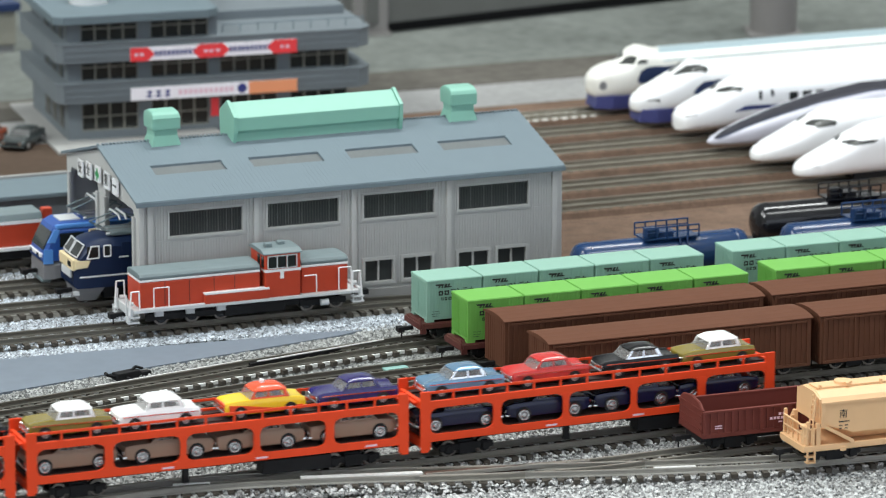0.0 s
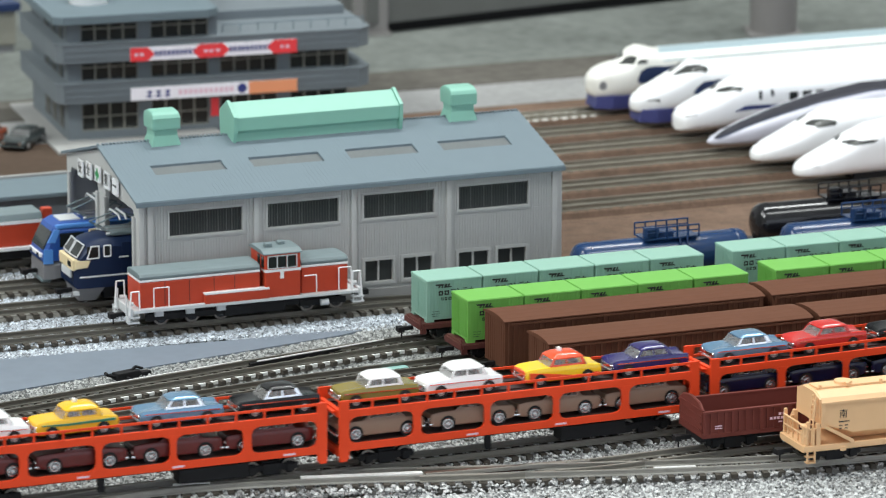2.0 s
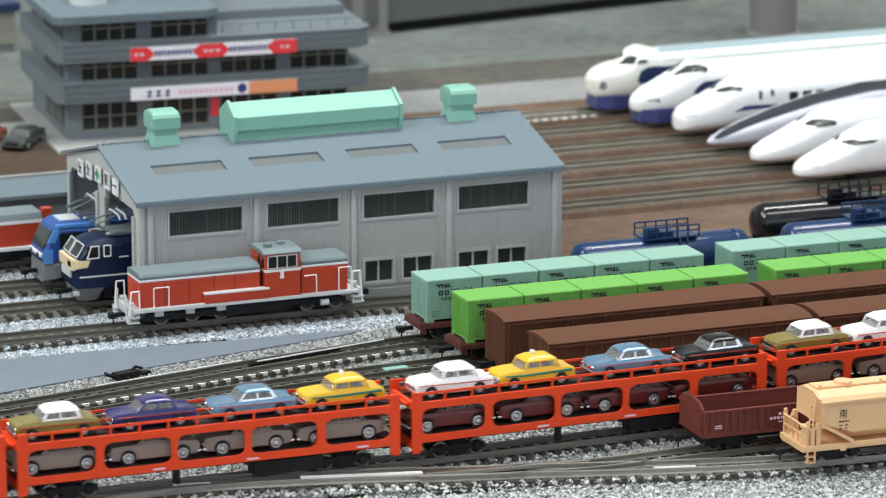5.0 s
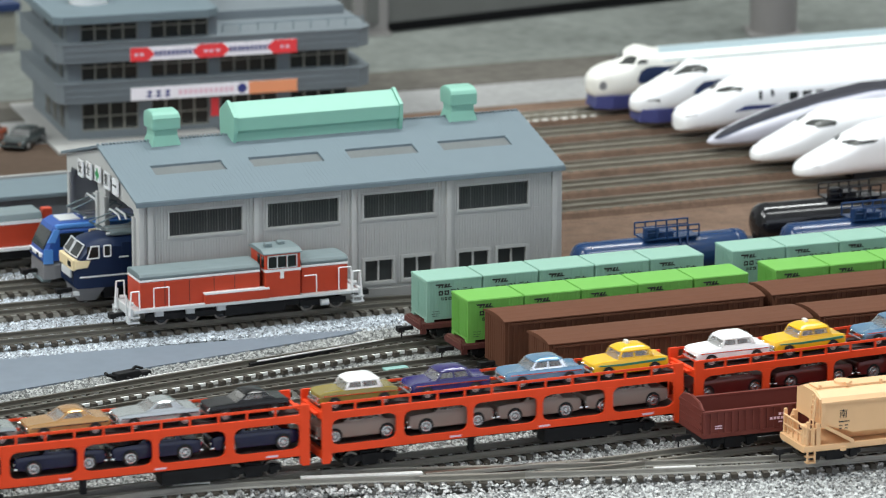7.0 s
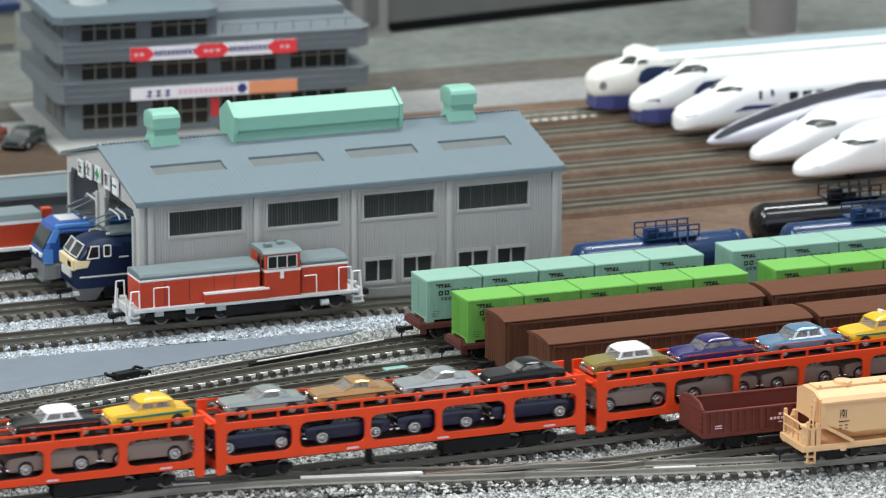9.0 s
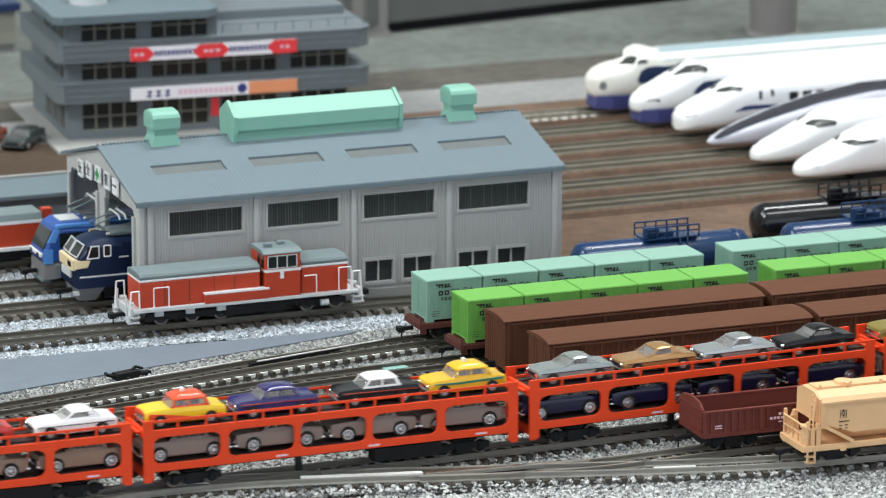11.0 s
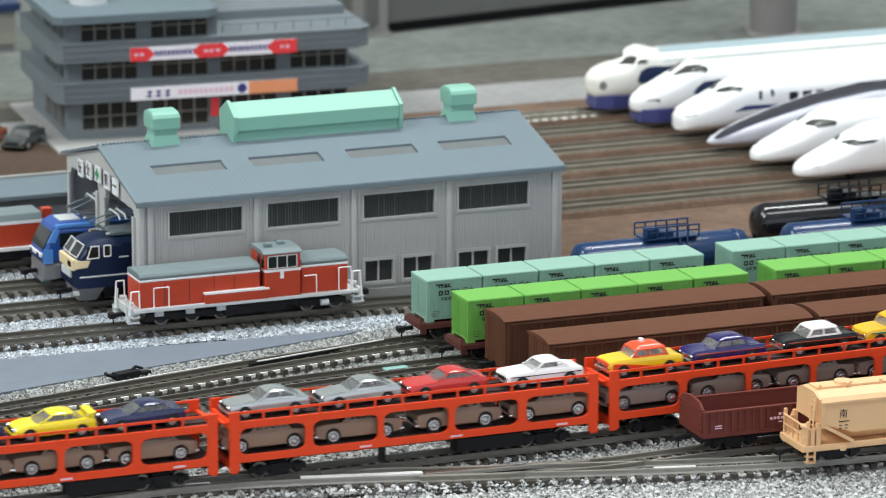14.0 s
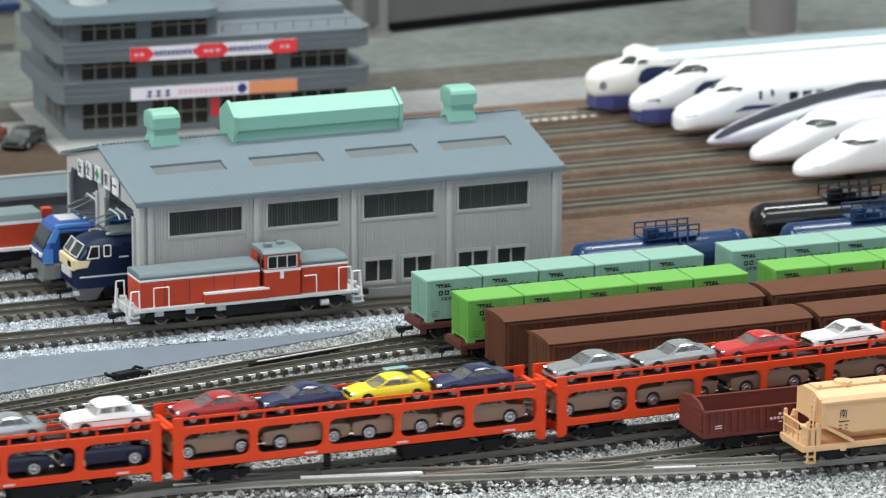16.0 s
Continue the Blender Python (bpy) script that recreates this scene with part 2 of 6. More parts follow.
def spread(path, step):
    """Points and headings at even steps along a smooth line through the given corners."""
    p = [Vector((x, y, 0)) for x, y in path]
    p = [2 * p[0] - p[1]] + p + [2 * p[-1] - p[-2]]
    fine = []
    for i in range(1, len(p) - 2):
        a, b, c, d = p[i - 1:i + 3]
        ta, tb = (c - a) * 0.5, (d - b) * 0.5
        len_bc = (c - b).length
        ta, tb = ta.normalized() * len_bc, tb.normalized() * len_bc
        for k in range(24):
            s = k / 24
            fine.append((2 * s**3 - 3 * s**2 + 1) * b + (s**3 - 2 * s**2 + s) * ta + (3 * s**2 - 2 * s**3) * c + (s**3 - s**2) * tb)
    fine.append(p[-2])
    out, need = [], 0.0
    for a, b in zip(fine, fine[1:]):
        d = (b - a).length
        while need <= d:
            q = a.lerp(b, need / d)
            out.append((q.x, q.y, math.atan2(b.y - a.y, b.x - a.x)))
            need += step
        need -= d
    return out


def sleeper_mesh(m, w=8.3):
    me = part("sleeper", box(B(), -1.0, -w, -3.6, 1.0, w, -2.0), m)
    data = me.data
    bpy.data.objects.remove(me)
    return data


SLEEPER = sleeper_mesh("sleeper")
EARTH_SLEEPER = sleeper_mesh("earth_sleeper", 7.4)


def strip(bm, pts, prof):
    """Sweep a closed (across, up) outline along points with headings."""
    rings = []
    for x, y, a in pts:
        rings.append([(x - math.sin(a) * s, y + math.cos(a) * s, z) for s, z in prof])
    return loft(bm, rings)


def track(label, path, bed="base_block", step=5.2, near=(-260, 260), rail="rail", bedwide=5.8):
    top = -2.15 if bed == "earth" else -3.0
    if bed == "earth":
        bedwide = 8.6
    t = thing("railway_track", label, "railway track", group="yard tracks")
    pts = spread(path, 6.0)
    part("roadbed", strip(B(), pts, [(-bedwide - 1.2, -5.3), (bedwide + 1.2, -5.3), (bedwide, top), (-bedwide, top)]), bed, t)
    for s in (-1, 1):
        c = 4.5 * s
        part("rail", strip(B(), pts, [(c - 0.75, -2.0), (c + 0.75, -2.0), (c + 0.7, -1.75), (c + 0.22, -1.5), (c + 0.22, -0.7), (c + 0.42, -0.5), (c + 0.42, 0.0), (c - 0.42, 0.0), (c - 0.42, -0.5), (c - 0.22, -0.7), (c - 0.22, -1.5), (c - 0.7, -1.75)]), rail, t, "nickel-silver rail with dull sides")
    rest = B()
    for x, y, a in spread(path, step):
        if near[0] < x < near[1]:
            o = new("sleeper", EARTH_SLEEPER if bed == "earth" else SLEEPER)
            o.parent = t
            o.matrix_basis = mm(x, y, 0, 0, 0, math.degrees(a))
        else:
            co, si = math.cos(a), math.sin(a)
            c = [(x + co * p - si * q, y + si * p + co * q) for p, q in ((-1, -7.4), (1, -7.4), (1, 7.4), (-1, 7.4))]
            prism(rest, c, "z", -3.3, -2.0)
    if len(rest.verts):
        tagged(part("sleepers", rest, "earth_sleeper" if bed == "earth" else "sleeper", t), kind="stuff")
    else:
        rest.free()
    return t


LINE = [(-1500, -117.3), (-400, -117.3), (-230, -117.3), (-90, -117.3), (-40, -116.9), (10, -115.7), (60, -113.7), (110, -110.9), (400, -92.3), (1500, -22)]
track("running line under the car-carrier train", LINE, near=(-260, 200), rail="near_rail")
track("siding under the cream hopper wagon", [(-190, -124), (-144, -118.5), (-97, -125), (-40, -140.5), (12, -155), (54, -164.5), (100, -168.5), (170, -170), (500, -170)], near=(-180, 160), rail="front_rail", bed="front_bed", bedwide=6.2)
track("siding under the maroon gondola", [(-62, -135.5), (-30, -143.5), (0, -146.2), (40, -144.4), (90, -143), (500, -143)], near=(-62, 200), rail="near_rail")
track("siding under the mint containers", [(-700, -95), (-300, -33), (-165, -9), (-100, 5), (-50, 16), (0, 23.5), (40, 24), (600, 24)], near=(-250, 40))
track("siding under the bright green containers", [(-420, -82), (-200, -38), (-140, -27), (-87, -17.5), (-50, -12.5), (0, -8.6), (40, -8), (600, -8)], near=(-220, 60))
track("siding under the brown vans", [(-420, -108), (-170, -62), (-95, -47), (-50, -38.5), (0, -33), (40, -32), (600, -32)], near=(-250, 40))
track("siding under the nearer brown vans", [(-400, -100), (-170, -82), (-80, -71), (0, -66.5), (40, -66), (600, -66)], near=(-250, 160))
track("loop line under the orange diesel", [(-700, 80), (0, 80), (40, 74), (100, 58), (600, 57.5)], near=(-200, 30))
track("shed road under the navy locomotive", [(-700, 121.5), (60, 121.5)], near=(-200, -60))
track("shed road under the blue locomotive", [(-700, 155), (60, 155)], near=(-200, -60))
track("back road behind the shed", [(-700, 193), (-60, 193)], near=(-200, -60))
track("siding under the black tank wagon", [(95, 91), (600, 90.5)], near=(90, 260), bed="earth")
for v in (199, 232, 265, 298, 331, 364):
    track("bullet train siding in brown earth", [(92, v), (600, v)], bed="earth", near=(92, 300), rail="earth_rail")


def pale_gaps():
    """Pale chips packed between the sleepers along the turnout."""
    path = [(-700, -95), (-300, -33), (-165, -9), (-100, 5), (-50, 16), (0, 23.5), (40, 24), (600, 24)]
    chip = None
    t = thing("ballast_infill", "pale stone chips packed between turnout sleepers", "ballast")
    for x, y, a in spread(path, 5.2):
        for off, u0, u1 in ((-6.0, -150, -6), (6.0, -165, -120), (6.0, -30, -8)):
            if u0 < x < u1:
                m = mm(x + 2.6 * math.cos(a) - off * math.sin(a), y + 2.6 * math.sin(a) + off * math.cos(a), 0, 0, 0, math.degrees(a))
                if chip is None:
                    chip = part("stone_chip", box(B(), -1.7, -0.42, -3.4, 1.7, 0.42, -2.05), "pale_chips", t, bevel=0.25)
                    chip.matrix_basis = m
                else:
                    share("stone_chip", chip, m, t)


pale_gaps()


def pale_sleepers():
    """A stub of pale concrete sleepers on the farthest siding."""
    t = thing("concrete_sleepers", "row of pale concrete sleepers on the far siding", "sleepers")
    one = None
    for k in range(9):
        m = mm(176 + 4.6 * k, 364, 0)
        if one is None:
            one = part("concrete_sleeper", box(B(), -1.2, -6.8, -2.6, 1.2, 6.8, -1.7), "pale_chips", t, bevel=0.2)
            one.matrix_basis = m
        else:
            share("concrete_sleeper", one, m, t)


pale_sleepers()


def scatter(name, label, zones, material, seed, size, blocks=()):
    """Loose ballast: small broken stones, thrown over patches of the ground. A zone is a quad, a number of stones and a height."""
    rng = np.random.default_rng(seed)
    base = np.array([(1, 0, 0), (-1, 0, 0), (0, 1, 0), (0, -1, 0), (0, 0, 1), (0, 0, -1)], float)
    tri = np.array([(0, 2, 4), (2, 1, 4), (1, 3, 4), (3, 0, 4), (2, 0, 5), (1, 2, 5), (3, 1, 5), (0, 3, 5)])
    cs = []
    for (a, b, c, d), count, z in zones:
        s, t = rng.random(count), rng.random(count)
        p = np.outer((1 - s) * (1 - t), a) + np.outer(s * (1 - t), b) + np.outer(s * t, c) + np.outer((1 - s) * t, d)
        cs.append(np.column_stack([p, np.full(count, z) + rng.random(count) * 0.5]))
    c = np.concatenate(cs)
    n = len(c)
    rad = size * (0.55 + 0.8 * rng.random((n, 1, 1)) ** 2)
    v = base[None] * (0.6 + 0.8 * rng.random((n, 6, 1))) * rad
    ang = rng.random(n) * 6.283
    co, si = np.cos(ang)[:, None], np.sin(ang)[:, None]
    tilt = rng.random(n)[:, None] * 1.2 - 0.6
    x, y, z = v[..., 0], v[..., 1], v[..., 2] * 0.8
    x, z = x * np.cos(tilt) - z * np.sin(tilt), x * np.sin(tilt) + z * np.cos(tilt)
    v = np.stack([x * co - y * si, x * si + y * co, z], -1) + c[:, None, :]
    v = v.reshape(-1, 3) * MM
    f = (tri[None] + (np.arange(n) * 6)[:, None, None]).reshape(-1, 3)
    me = bpy.data.meshes.new(name)
    me.from_pydata(v.tolist(), [], f.tolist())
    me.materials.append(M[material])
    tagged(new(name, me), label, "ballast", kind="stuff")


def quad(u0, u1, v0, v1, d=0.0):
    return ((u0, v0), (u1, v0 + d), (u1, v1 + d), (u0, v1))


def crib(path, u0, u1, off=-6.7, step=5.2):
    """Stones packed between the sleeper ends along the near side of a track."""
    out = []
    for x, y, a in spread(path, step):
        if u0 < x < u1:
            co, si = math.cos(a), math.sin(a)
            q = [(x + co * p - si * (off + w), y + si * p + co * (off + w)) for p, w in ((1.5, -1.3), (3.7, -1.3), (3.7, 0.9), (1.5, 0.9))]
            out.append((q, 9, -2.9))
            q = [(x + co * p - si * (off + w), y + si * p + co * (off + w)) for p, w in ((0, -4.2), (5.2, -4.2), (5.2, -0.9), (0, -0.9))]
            out.append((q, 16, -4.3))
    return out


HOPPER_LINE = [(-190, -124), (-144, -118.5), (-97, -125), (-40, -140.5), (12, -155), (54, -164.5), (100, -168.5), (170, -170), (500, -170)]
GONDOLA_LINE = [(-62, -135.5), (-30, -143.5), (0, -146.2), (40, -144.4), (90, -143), (500, -143)]
scatter("ballast", "pale crushed stone packed between the sleeper ends", crib(LINE, -120, 130) + crib(HOPPER_LINE, -90, 120) + crib(GONDOLA_LINE, -30, 60), "crib_stone", 8, 0.62)
scatter("ballast", "bright grey crushed stone beside the shed roads", [
    (quad(-170, 12, 63, 73.6), 11100, -4.6), (quad(-60, 10, 55, 66), 2200, -4.9), (quad(-170, -78, 88.0, 113.5), 15000, -4.6), (quad(-170, -88, 129, 148), 9000, -4.6), (quad(-170, -88, 164, 186), 6900, -4.6),
    (quad(-170, -80, 74, 87), 2200, -3.3)], "bright_stone", 3, 0.68)
scatter("ballast", "grey crushed stone between the yard turnouts", [
    (((-180, -12), (-112, 6), (-112, 34), (-180, 14)), 5800, -5.0), (((-112, 12), (-50, 26), (-20, 52), (-112, 34)), 5000, -5.0), (((-60, 26), (15, 34), (15, 62), (-30, 56)), 4700, -5.0),
    (((-180, -28), (-90, -14), (-90, 4), (-180, -16)), 4400, -4.9), (quad(-95, 20, -24, 12, 6), 11400, -4.9), (quad(-30, 20, 8, 18), 2100, -4.7), (((-200, -75), (-60, -50), (-60, -12), (-200, -30)), 9100, -5.0),
    (quad(-60, 40, -58, -40), 5000, -5.0), (quad(-200, 60, -108, -74), 12600, -5.1), (quad(60, 200, -104, -78, 6), 5800, -5.0)], "stone", 4, 0.7)
scatter("ballast", "grey crushed stone in the foreground of the yard", [
    (quad(-230, 180, -108, -99, 3), 2600, -5.0), (quad(-230, -60, -136, -126), 3000, -5.0), (quad(-70, 60, -138, -124, 2), 11000, -4.6), (quad(20, 190, -136, -120, 4), 11000, -4.6), (((-60, -142), (30, -140), (30, -134), (-60, -128)), 2600, -4.2),
    (quad(-250, -60, -230, -140), 24000, -5.1), (((-60, -230), (200, -230), (200, -177), (-60, -148)), 40000, -5.1), (quad(60, 190, -160, -152), 1800, -5.0),
    (quad(-60, 190, -114, -100, 8), 2500, -3.4), (quad(-230, 60, -126, -109), 3000, -3.3), (((-150, -127), (-40, -150), (-40, -133), (-150, -110)), 1600, -3.3), (((-40, -150), (60, -175), (60, -157), (-40, -133)), 1500, -3.3)], "front_stone", 5, 0.78)


# ---- engine shed ----
def lettering(name, text, material, parent, at, size, rx=90, rz=0, depth=0.02, bold=0.0):
    c = bpy.data.curves.new(name, "FONT")
    c.body, c.size, c.align_x, c.align_y, c.extrude = text, size * MM, "CENTER", "CENTER", depth * MM
    c.offset = bold * MM
    c.materials.append(M[material])
    o = new(name, c)
    o.parent = parent
    o.matrix_basis = mm(*at, rx, 0, rz)
    return o


def engine_shed():
    t = thing("engine_shed", "grey corrugated two-road engine shed with blue-grey roof", "engine shed", (0, 0, -4))
    x0, x1, y0, y1 = -84, 85.4, 93, 183
    bays = [(-72.2, -43.7), (-33.7, -5.5), (4.5, 32.9), (42.8, 71.3)]
    lows = [(4.8, 16.2), (20.3, 32.0), (42.8, 55.0), (58.8, 70.4)]
    top = 46
    # near wall: slab pieces round the openings
    def wall(y, side):
        bm = B()
        a, b = (y, y + 1.5)
        box(bm, x0, a, 41.6, x1, b, top - 0.3)
        prev = x0
        for w0, w1 in bays:
            box(bm, prev, a, 32.4, w0, b, 41.6)
            prev = w1
        box(bm, prev, a, 32.4, x1, b, 41.6)
        box(bm, x0, a, 16, x1, b, 32.4)
        prev = x0
        for w0, w1 in lows:
            box(bm, prev, a, 7.8, w0, b, 16)
            prev = w1
        box(bm, prev, a, 7.8, x1, b, 16)
        box(bm, x0, a, 0, x1, b, 7.8)
        w = part("side_wall", bm, "shed_wall", t)
        ribs = B()
        x = x0 + 3.2
        yy = y - 0.35 if side < 0 else y + 1.5
        while x < x1 - 2.5:
            inw = [v for v in bays if v[0] - 1.2 < x < v[1] + 0.8]
            inl = [v for v in lows if v[0] - 1.6 < x < v[1] + 1.2]
            if not any(abs(x - p) < 1.8 for p in (-38.3, 0.4, 38.7)):
                if inw:
                    box(ribs, x, yy, 42.5, x + 0.55, yy + 0.35, top - 0.4)
                else:
                    box(ribs, x, yy, 31.5, x + 0.55, yy + 0.35, top - 0.4)
                if inl:
                    box(ribs, x, yy, 17.6, x + 0.55, yy + 0.35, 31.0 - (0.6 if inw else 0))
                else:
                    box(ribs, x, yy, 5.4, x + 0.55, yy + 0.35, 31.0 - (0.6 if inw else 0))
            x += 1.08
        tagged(part("corrugation", ribs, "shed_wall", w), kind="stuff")
        return w
    w = wall(y0, -1)
    wall(y1 - 1.5, 1)
    part("plinth", box(B(), x0 - 0.5, y0 - 1.0, 0, x1 + 0.5, y0 - 0.01, 5.2), "plinth", t, "pale concrete footing", bevel=0.3)
    for x in (-83.2, -79.8, -38.3, 0.4, 38.7, 82.0):
        part("pilaster", box(B(), x - 1.0, y0 - 1.1, 5.2, x + 1.0, y0 - 0.02, top - 0.5), "shed_wall", t, bevel=0.2)
    for w0, w1 in bays:
        win = part("window", box(B(), w0, y0 + 0.9, 32.4, w1, y0 + 1.2, 41.6), "shed_glass", t, "dark louvred window")
        fr = B()
        for a in ((w0 - 0.7, 31.6, w1 + 0.7, 32.4), (w0 - 0.7, 41.6, w1 + 0.7, 42.2), (w0 - 0.7, 32.4, w0, 41.6), (w1, 32.4, w1 + 0.7, 41.6)):
            box(fr, a[0], y0 - 0.75, a[1], a[2], y0 - 0.02, a[3])
        part("window_frame", fr, "shed_wall", win)
        x = w0 + 0.9
        while x < w1 - 0.5:
            rnd = (math.sin(x * 12.9) * 43758.5) % 1
            part("glazing_bar", box(B(), x, y0 + 0.45, 32.4, x + 0.22, y0 + 0.8, 41.6), "louvre" if rnd < 0.8 else "dim_bar", win)
            x += 1.08
    for w0, w1 in lows:
        win = part("window", box(B(), w0, y0 + 1.0, 7.8, w1, y0 + 1.3, 16), "shed_glass", t, "small two-light window")
        fr = B()
        for a in ((w0 - 1.0, 6.6, w1 + 1.0, 7.8), (w0 - 1.0, 16, w1 + 1.0, 17.2), (w0 - 1.0, 7.8, w0, 16), (w1, 7.8, w1 + 1.0, 16)):
            box(fr, a[0], y0 - 0.8, a[1], a[2], y0 - 0.02, a[3])
        part("window_frame", fr, "shed_wall", win)
        m = (w0 + w1) / 2
        part("mullion", box(B(), m - 0.3, y0 - 0.1, 7.8, m + 0.3, y0 + 0.7, 16), "shed_wall", win)
        part("sash", box(B(), w0, y0 + 0.2, 7.8, w0 + 0.45, y0 + 0.7, 16), "shed_wall", win)
    # gable ends with two engine doors
    def gable(x, doors):
        bm = B()
        mid = (y0 + y1) / 2
        edge = lambda y: 46 + (min(y - y0, y1 - y)) * 11.5 / 45
        cuts = [y0 + 1.5, 97.5, 133.5, 142.5, 178.5, y1 - 1.5]
        if not doors:
            prism(bm, [(y0 + 1.5, 0), (y1 - 1.5, 0), (y1 - 1.5, 46.2), (mid, 57.2), (y0 + 1.5, 46.2)], "x", x, x + 1.5)
        else:
            for a, b in ((0, 1), (2, 3), (4, 5)):
                prism(bm, [(cuts[a], 0), (cuts[b], 0), (cuts[b], 39), (cuts[a], 39)], "x", x, x + 1.5)
            # head of the doorways, slanted along with the roof
            prism(bm, [(cuts[0], 39), (97.5, 39), (99.5, 42.2), (133.5, 43.2), (133.5, 39), (142.5, 39), (142.5, 43.2), (176.5, 42.2), (178.5, 39), (cuts[5], 39), (cuts[5], 46.2), (mid, 57.2), (cuts[0], 46.2)], "x", x, x + 1.5)
        g = part("gable_wall", bm, "shed_wall", t)
        if doors:
            for c0, c1 in ((97.5, 133.5), (142.5, 178.5)):
                for y in (c0, c1):
                    part("door_post", box(B(), x - 0.9, y - 1.2, 0, x - 0.02, y + 1.2, 40), "shed_wall", g)
        return g
    g = gable(x0, True)
    gable(x1 - 1.5, False)
    for i, (y, z) in enumerate(((160.6, 45.3), (149.8, 46.7), (138.4, 47.7), (127.2, 47.6), (116.8, 47.4))):
        pl = part("sign_plate", box(B(), x0 - 1.6, y - 3.0, z - 3.3, x0 - 0.9, y + 3.0, z + 2.9), "shinkansen_white", t, "white safety sign plate")
        if i == 2:
            cr = B()
            box(cr, x0 - 1.75, y - 0.8, z - 2.6, x0 - 1.61, y + 0.8, z + 2.0)
            box(cr, x0 - 1.75, y + 0.8, z - 1.1, x0 - 1.61, y + 2.2, z + 0.5)
            box(cr, x0 - 1.75, y - 2.2, z - 1.1, x0 - 1.61, y - 0.8, z + 0.5)
            part("green_cross", cr, "green", pl)
        else:
            lettering("character", "安全 第一"[i], "ink", pl, (x0 - 1.66, y, z - 0.2), 5.0, 90, -90, bold=0.08)
    # roof
    e, r = 46.3, 57.8
    for s in (0, 1):
        yA, yB = (y0 - 2.2, (y0 + y1) / 2) if s == 0 else (y1 + 2.2, (y0 + y1) / 2)
        zA = e - 2.2 * 11.5 / 45
        bm = B()
        if s:
            prism(bm, [(yA, zA), (yB, r), (yB, r + 1.0), (yA, zA + 1.0)], "x", x0 - 1.6, x1 + 0.4)
        else:
            k = (r - zA) / (yB - yA)
            zz = lambda y: zA + (y - yA) * k
            def piece(xa, xb, ya, yb):
                prism(bm, [(ya, zz(ya)), (yb, zz(yb)), (yb, zz(yb) + 1.0), (ya, zz(ya) + 1.0)], "x", xa, xb)
            ya, yb = 110.8, 118.4
            piece(x0 - 1.6, x1 + 0.4, yA, ya)
            piece(x0 - 1.6, x1 + 0.4, yb, yB)
            px = x0 - 1.6
            for h0, h1 in ((-71.2, -43.2), (-32.5, -4.4), (6.2, 33.8), (44.1, 72.2)):
                piece(px, h0, ya, yb)
                px = h1
            piece(px, x1 + 0.4, ya, yb)
        rf = part("roof", bm, "shed_roof", t, "blue-grey sheet roof with four sunken skylights" if not s else "")
        if not s:
            for h0, h1 in ((-71.2, -43.2), (-32.5, -4.4), (6.2, 33.8), (44.1, 72.2)):
                part("skylight", prism(B(), [(110.8, zz(110.8) - 0.5), (118.4, zz(118.4) - 0.5), (118.4, zz(118.4) + 0.1), (110.8, zz(110.8) + 0.1)], "x", h0 + 0.02, h1 - 0.02), "shed_skylight", rf, "grey ribbed skylight panel")
            ribs = B()
            x = x0 - 1.2
            while x < x1 - 0.2:
                split = any(h0 - 0.6 < x < h1 + 0.3 for h0, h1 in ((-71.2, -43.2), (-32.5, -4.4), (6.2, 33.8), (44.1, 72.2)))
                for a, b in ((yA, 110.7), (118.5, yB)) if split else ((yA, yB),):
                    prism(ribs, [(a, zz(a) + 0.98), (b, zz(b) + 0.98), (b, zz(b) + 1.04), (a, zz(a) + 1.04)], "x", x, x + 0.5)
                x += 1.7
            tagged(part("sheet_ribs", ribs, "shed_roof", rf), kind="stuff")
            part("gutter", box(B(), x0 - 1.6, yA - 0.5, zA - 0.9, x1 + 0.4, yA - 0.02, zA + 0.7), "shed_roof", rf)
    cap = part("ridge_cap", box(B(), 0, 137.2, r + 0.9, 0.7, 138.8, r + 1.5), "shed_roof", t)
    cap.location.x = (x0 - 1.6) * MM
    x = x0 + 0.4
    while x < x1:
        share("ridge_cap", cap, mm(x, 0, 0), t)
        x += 1.5
    # mint ventilators on the ridge
    z = lambda a: a + 4
    v = part("ridge_ventilator", prism(B(), [(138 - 6.5, z(51.3)), (138 + 6.5, z(51.3)), (138 + 6.5, z(56.4)), (138 + 8.0, z(57.4)), (138 + 8.0, z(62.5)), (138, z(67.2)), (138 - 8.0, z(62.5)), (138 - 8.0, z(57.4)), (138 - 6.5, z(56.4))], "x", -32.6, 33.2), "mint", t, "long mint-green ridge ventilator", bevel=0.3)
    for a in (-34.0, 33.2):
        part("end_plate", prism(B(), [(138 - 6.9, z(51.3)), (138 + 6.9, z(51.3)), (138 + 8.6, z(57.0)), (138 + 8.6, z(63.0)), (138, z(68.0)), (138 - 8.6, z(63.0)), (138 - 8.6, z(57.0))], "x", a, a + 1.4), "mint", v, bevel=0.2)
    for c in (-59.8, 60.8):
        def ring(hx, hy, zz_, k=0.0):
            return [(c - hx, 138 - hy, z(zz_)), (c + hx, 138 - hy, z(zz_)), (c + hx, 138 + hy, z(zz_)), (c - hx, 138 + hy, z(zz_))]
        v = part("roof_ventilator", loft(B(), [ring(6.1, 5.5, 51.0), ring(6.0, 5.4, 53.0), ring(4.7, 4.4, 57.3), ring(4.6, 4.4, 60.0)]), "mint", t, "mint-green flared roof ventilator", bevel=0.3)
        part("cap", loft(B(), [ring(5.5, 5.6, 59.6), ring(5.55, 5.8, 64.2), ring(5.4, 5.0, 65.6), ring(5.1, 2.6, 66.6)]), "mint", v, bevel=0.5)


engine_shed()
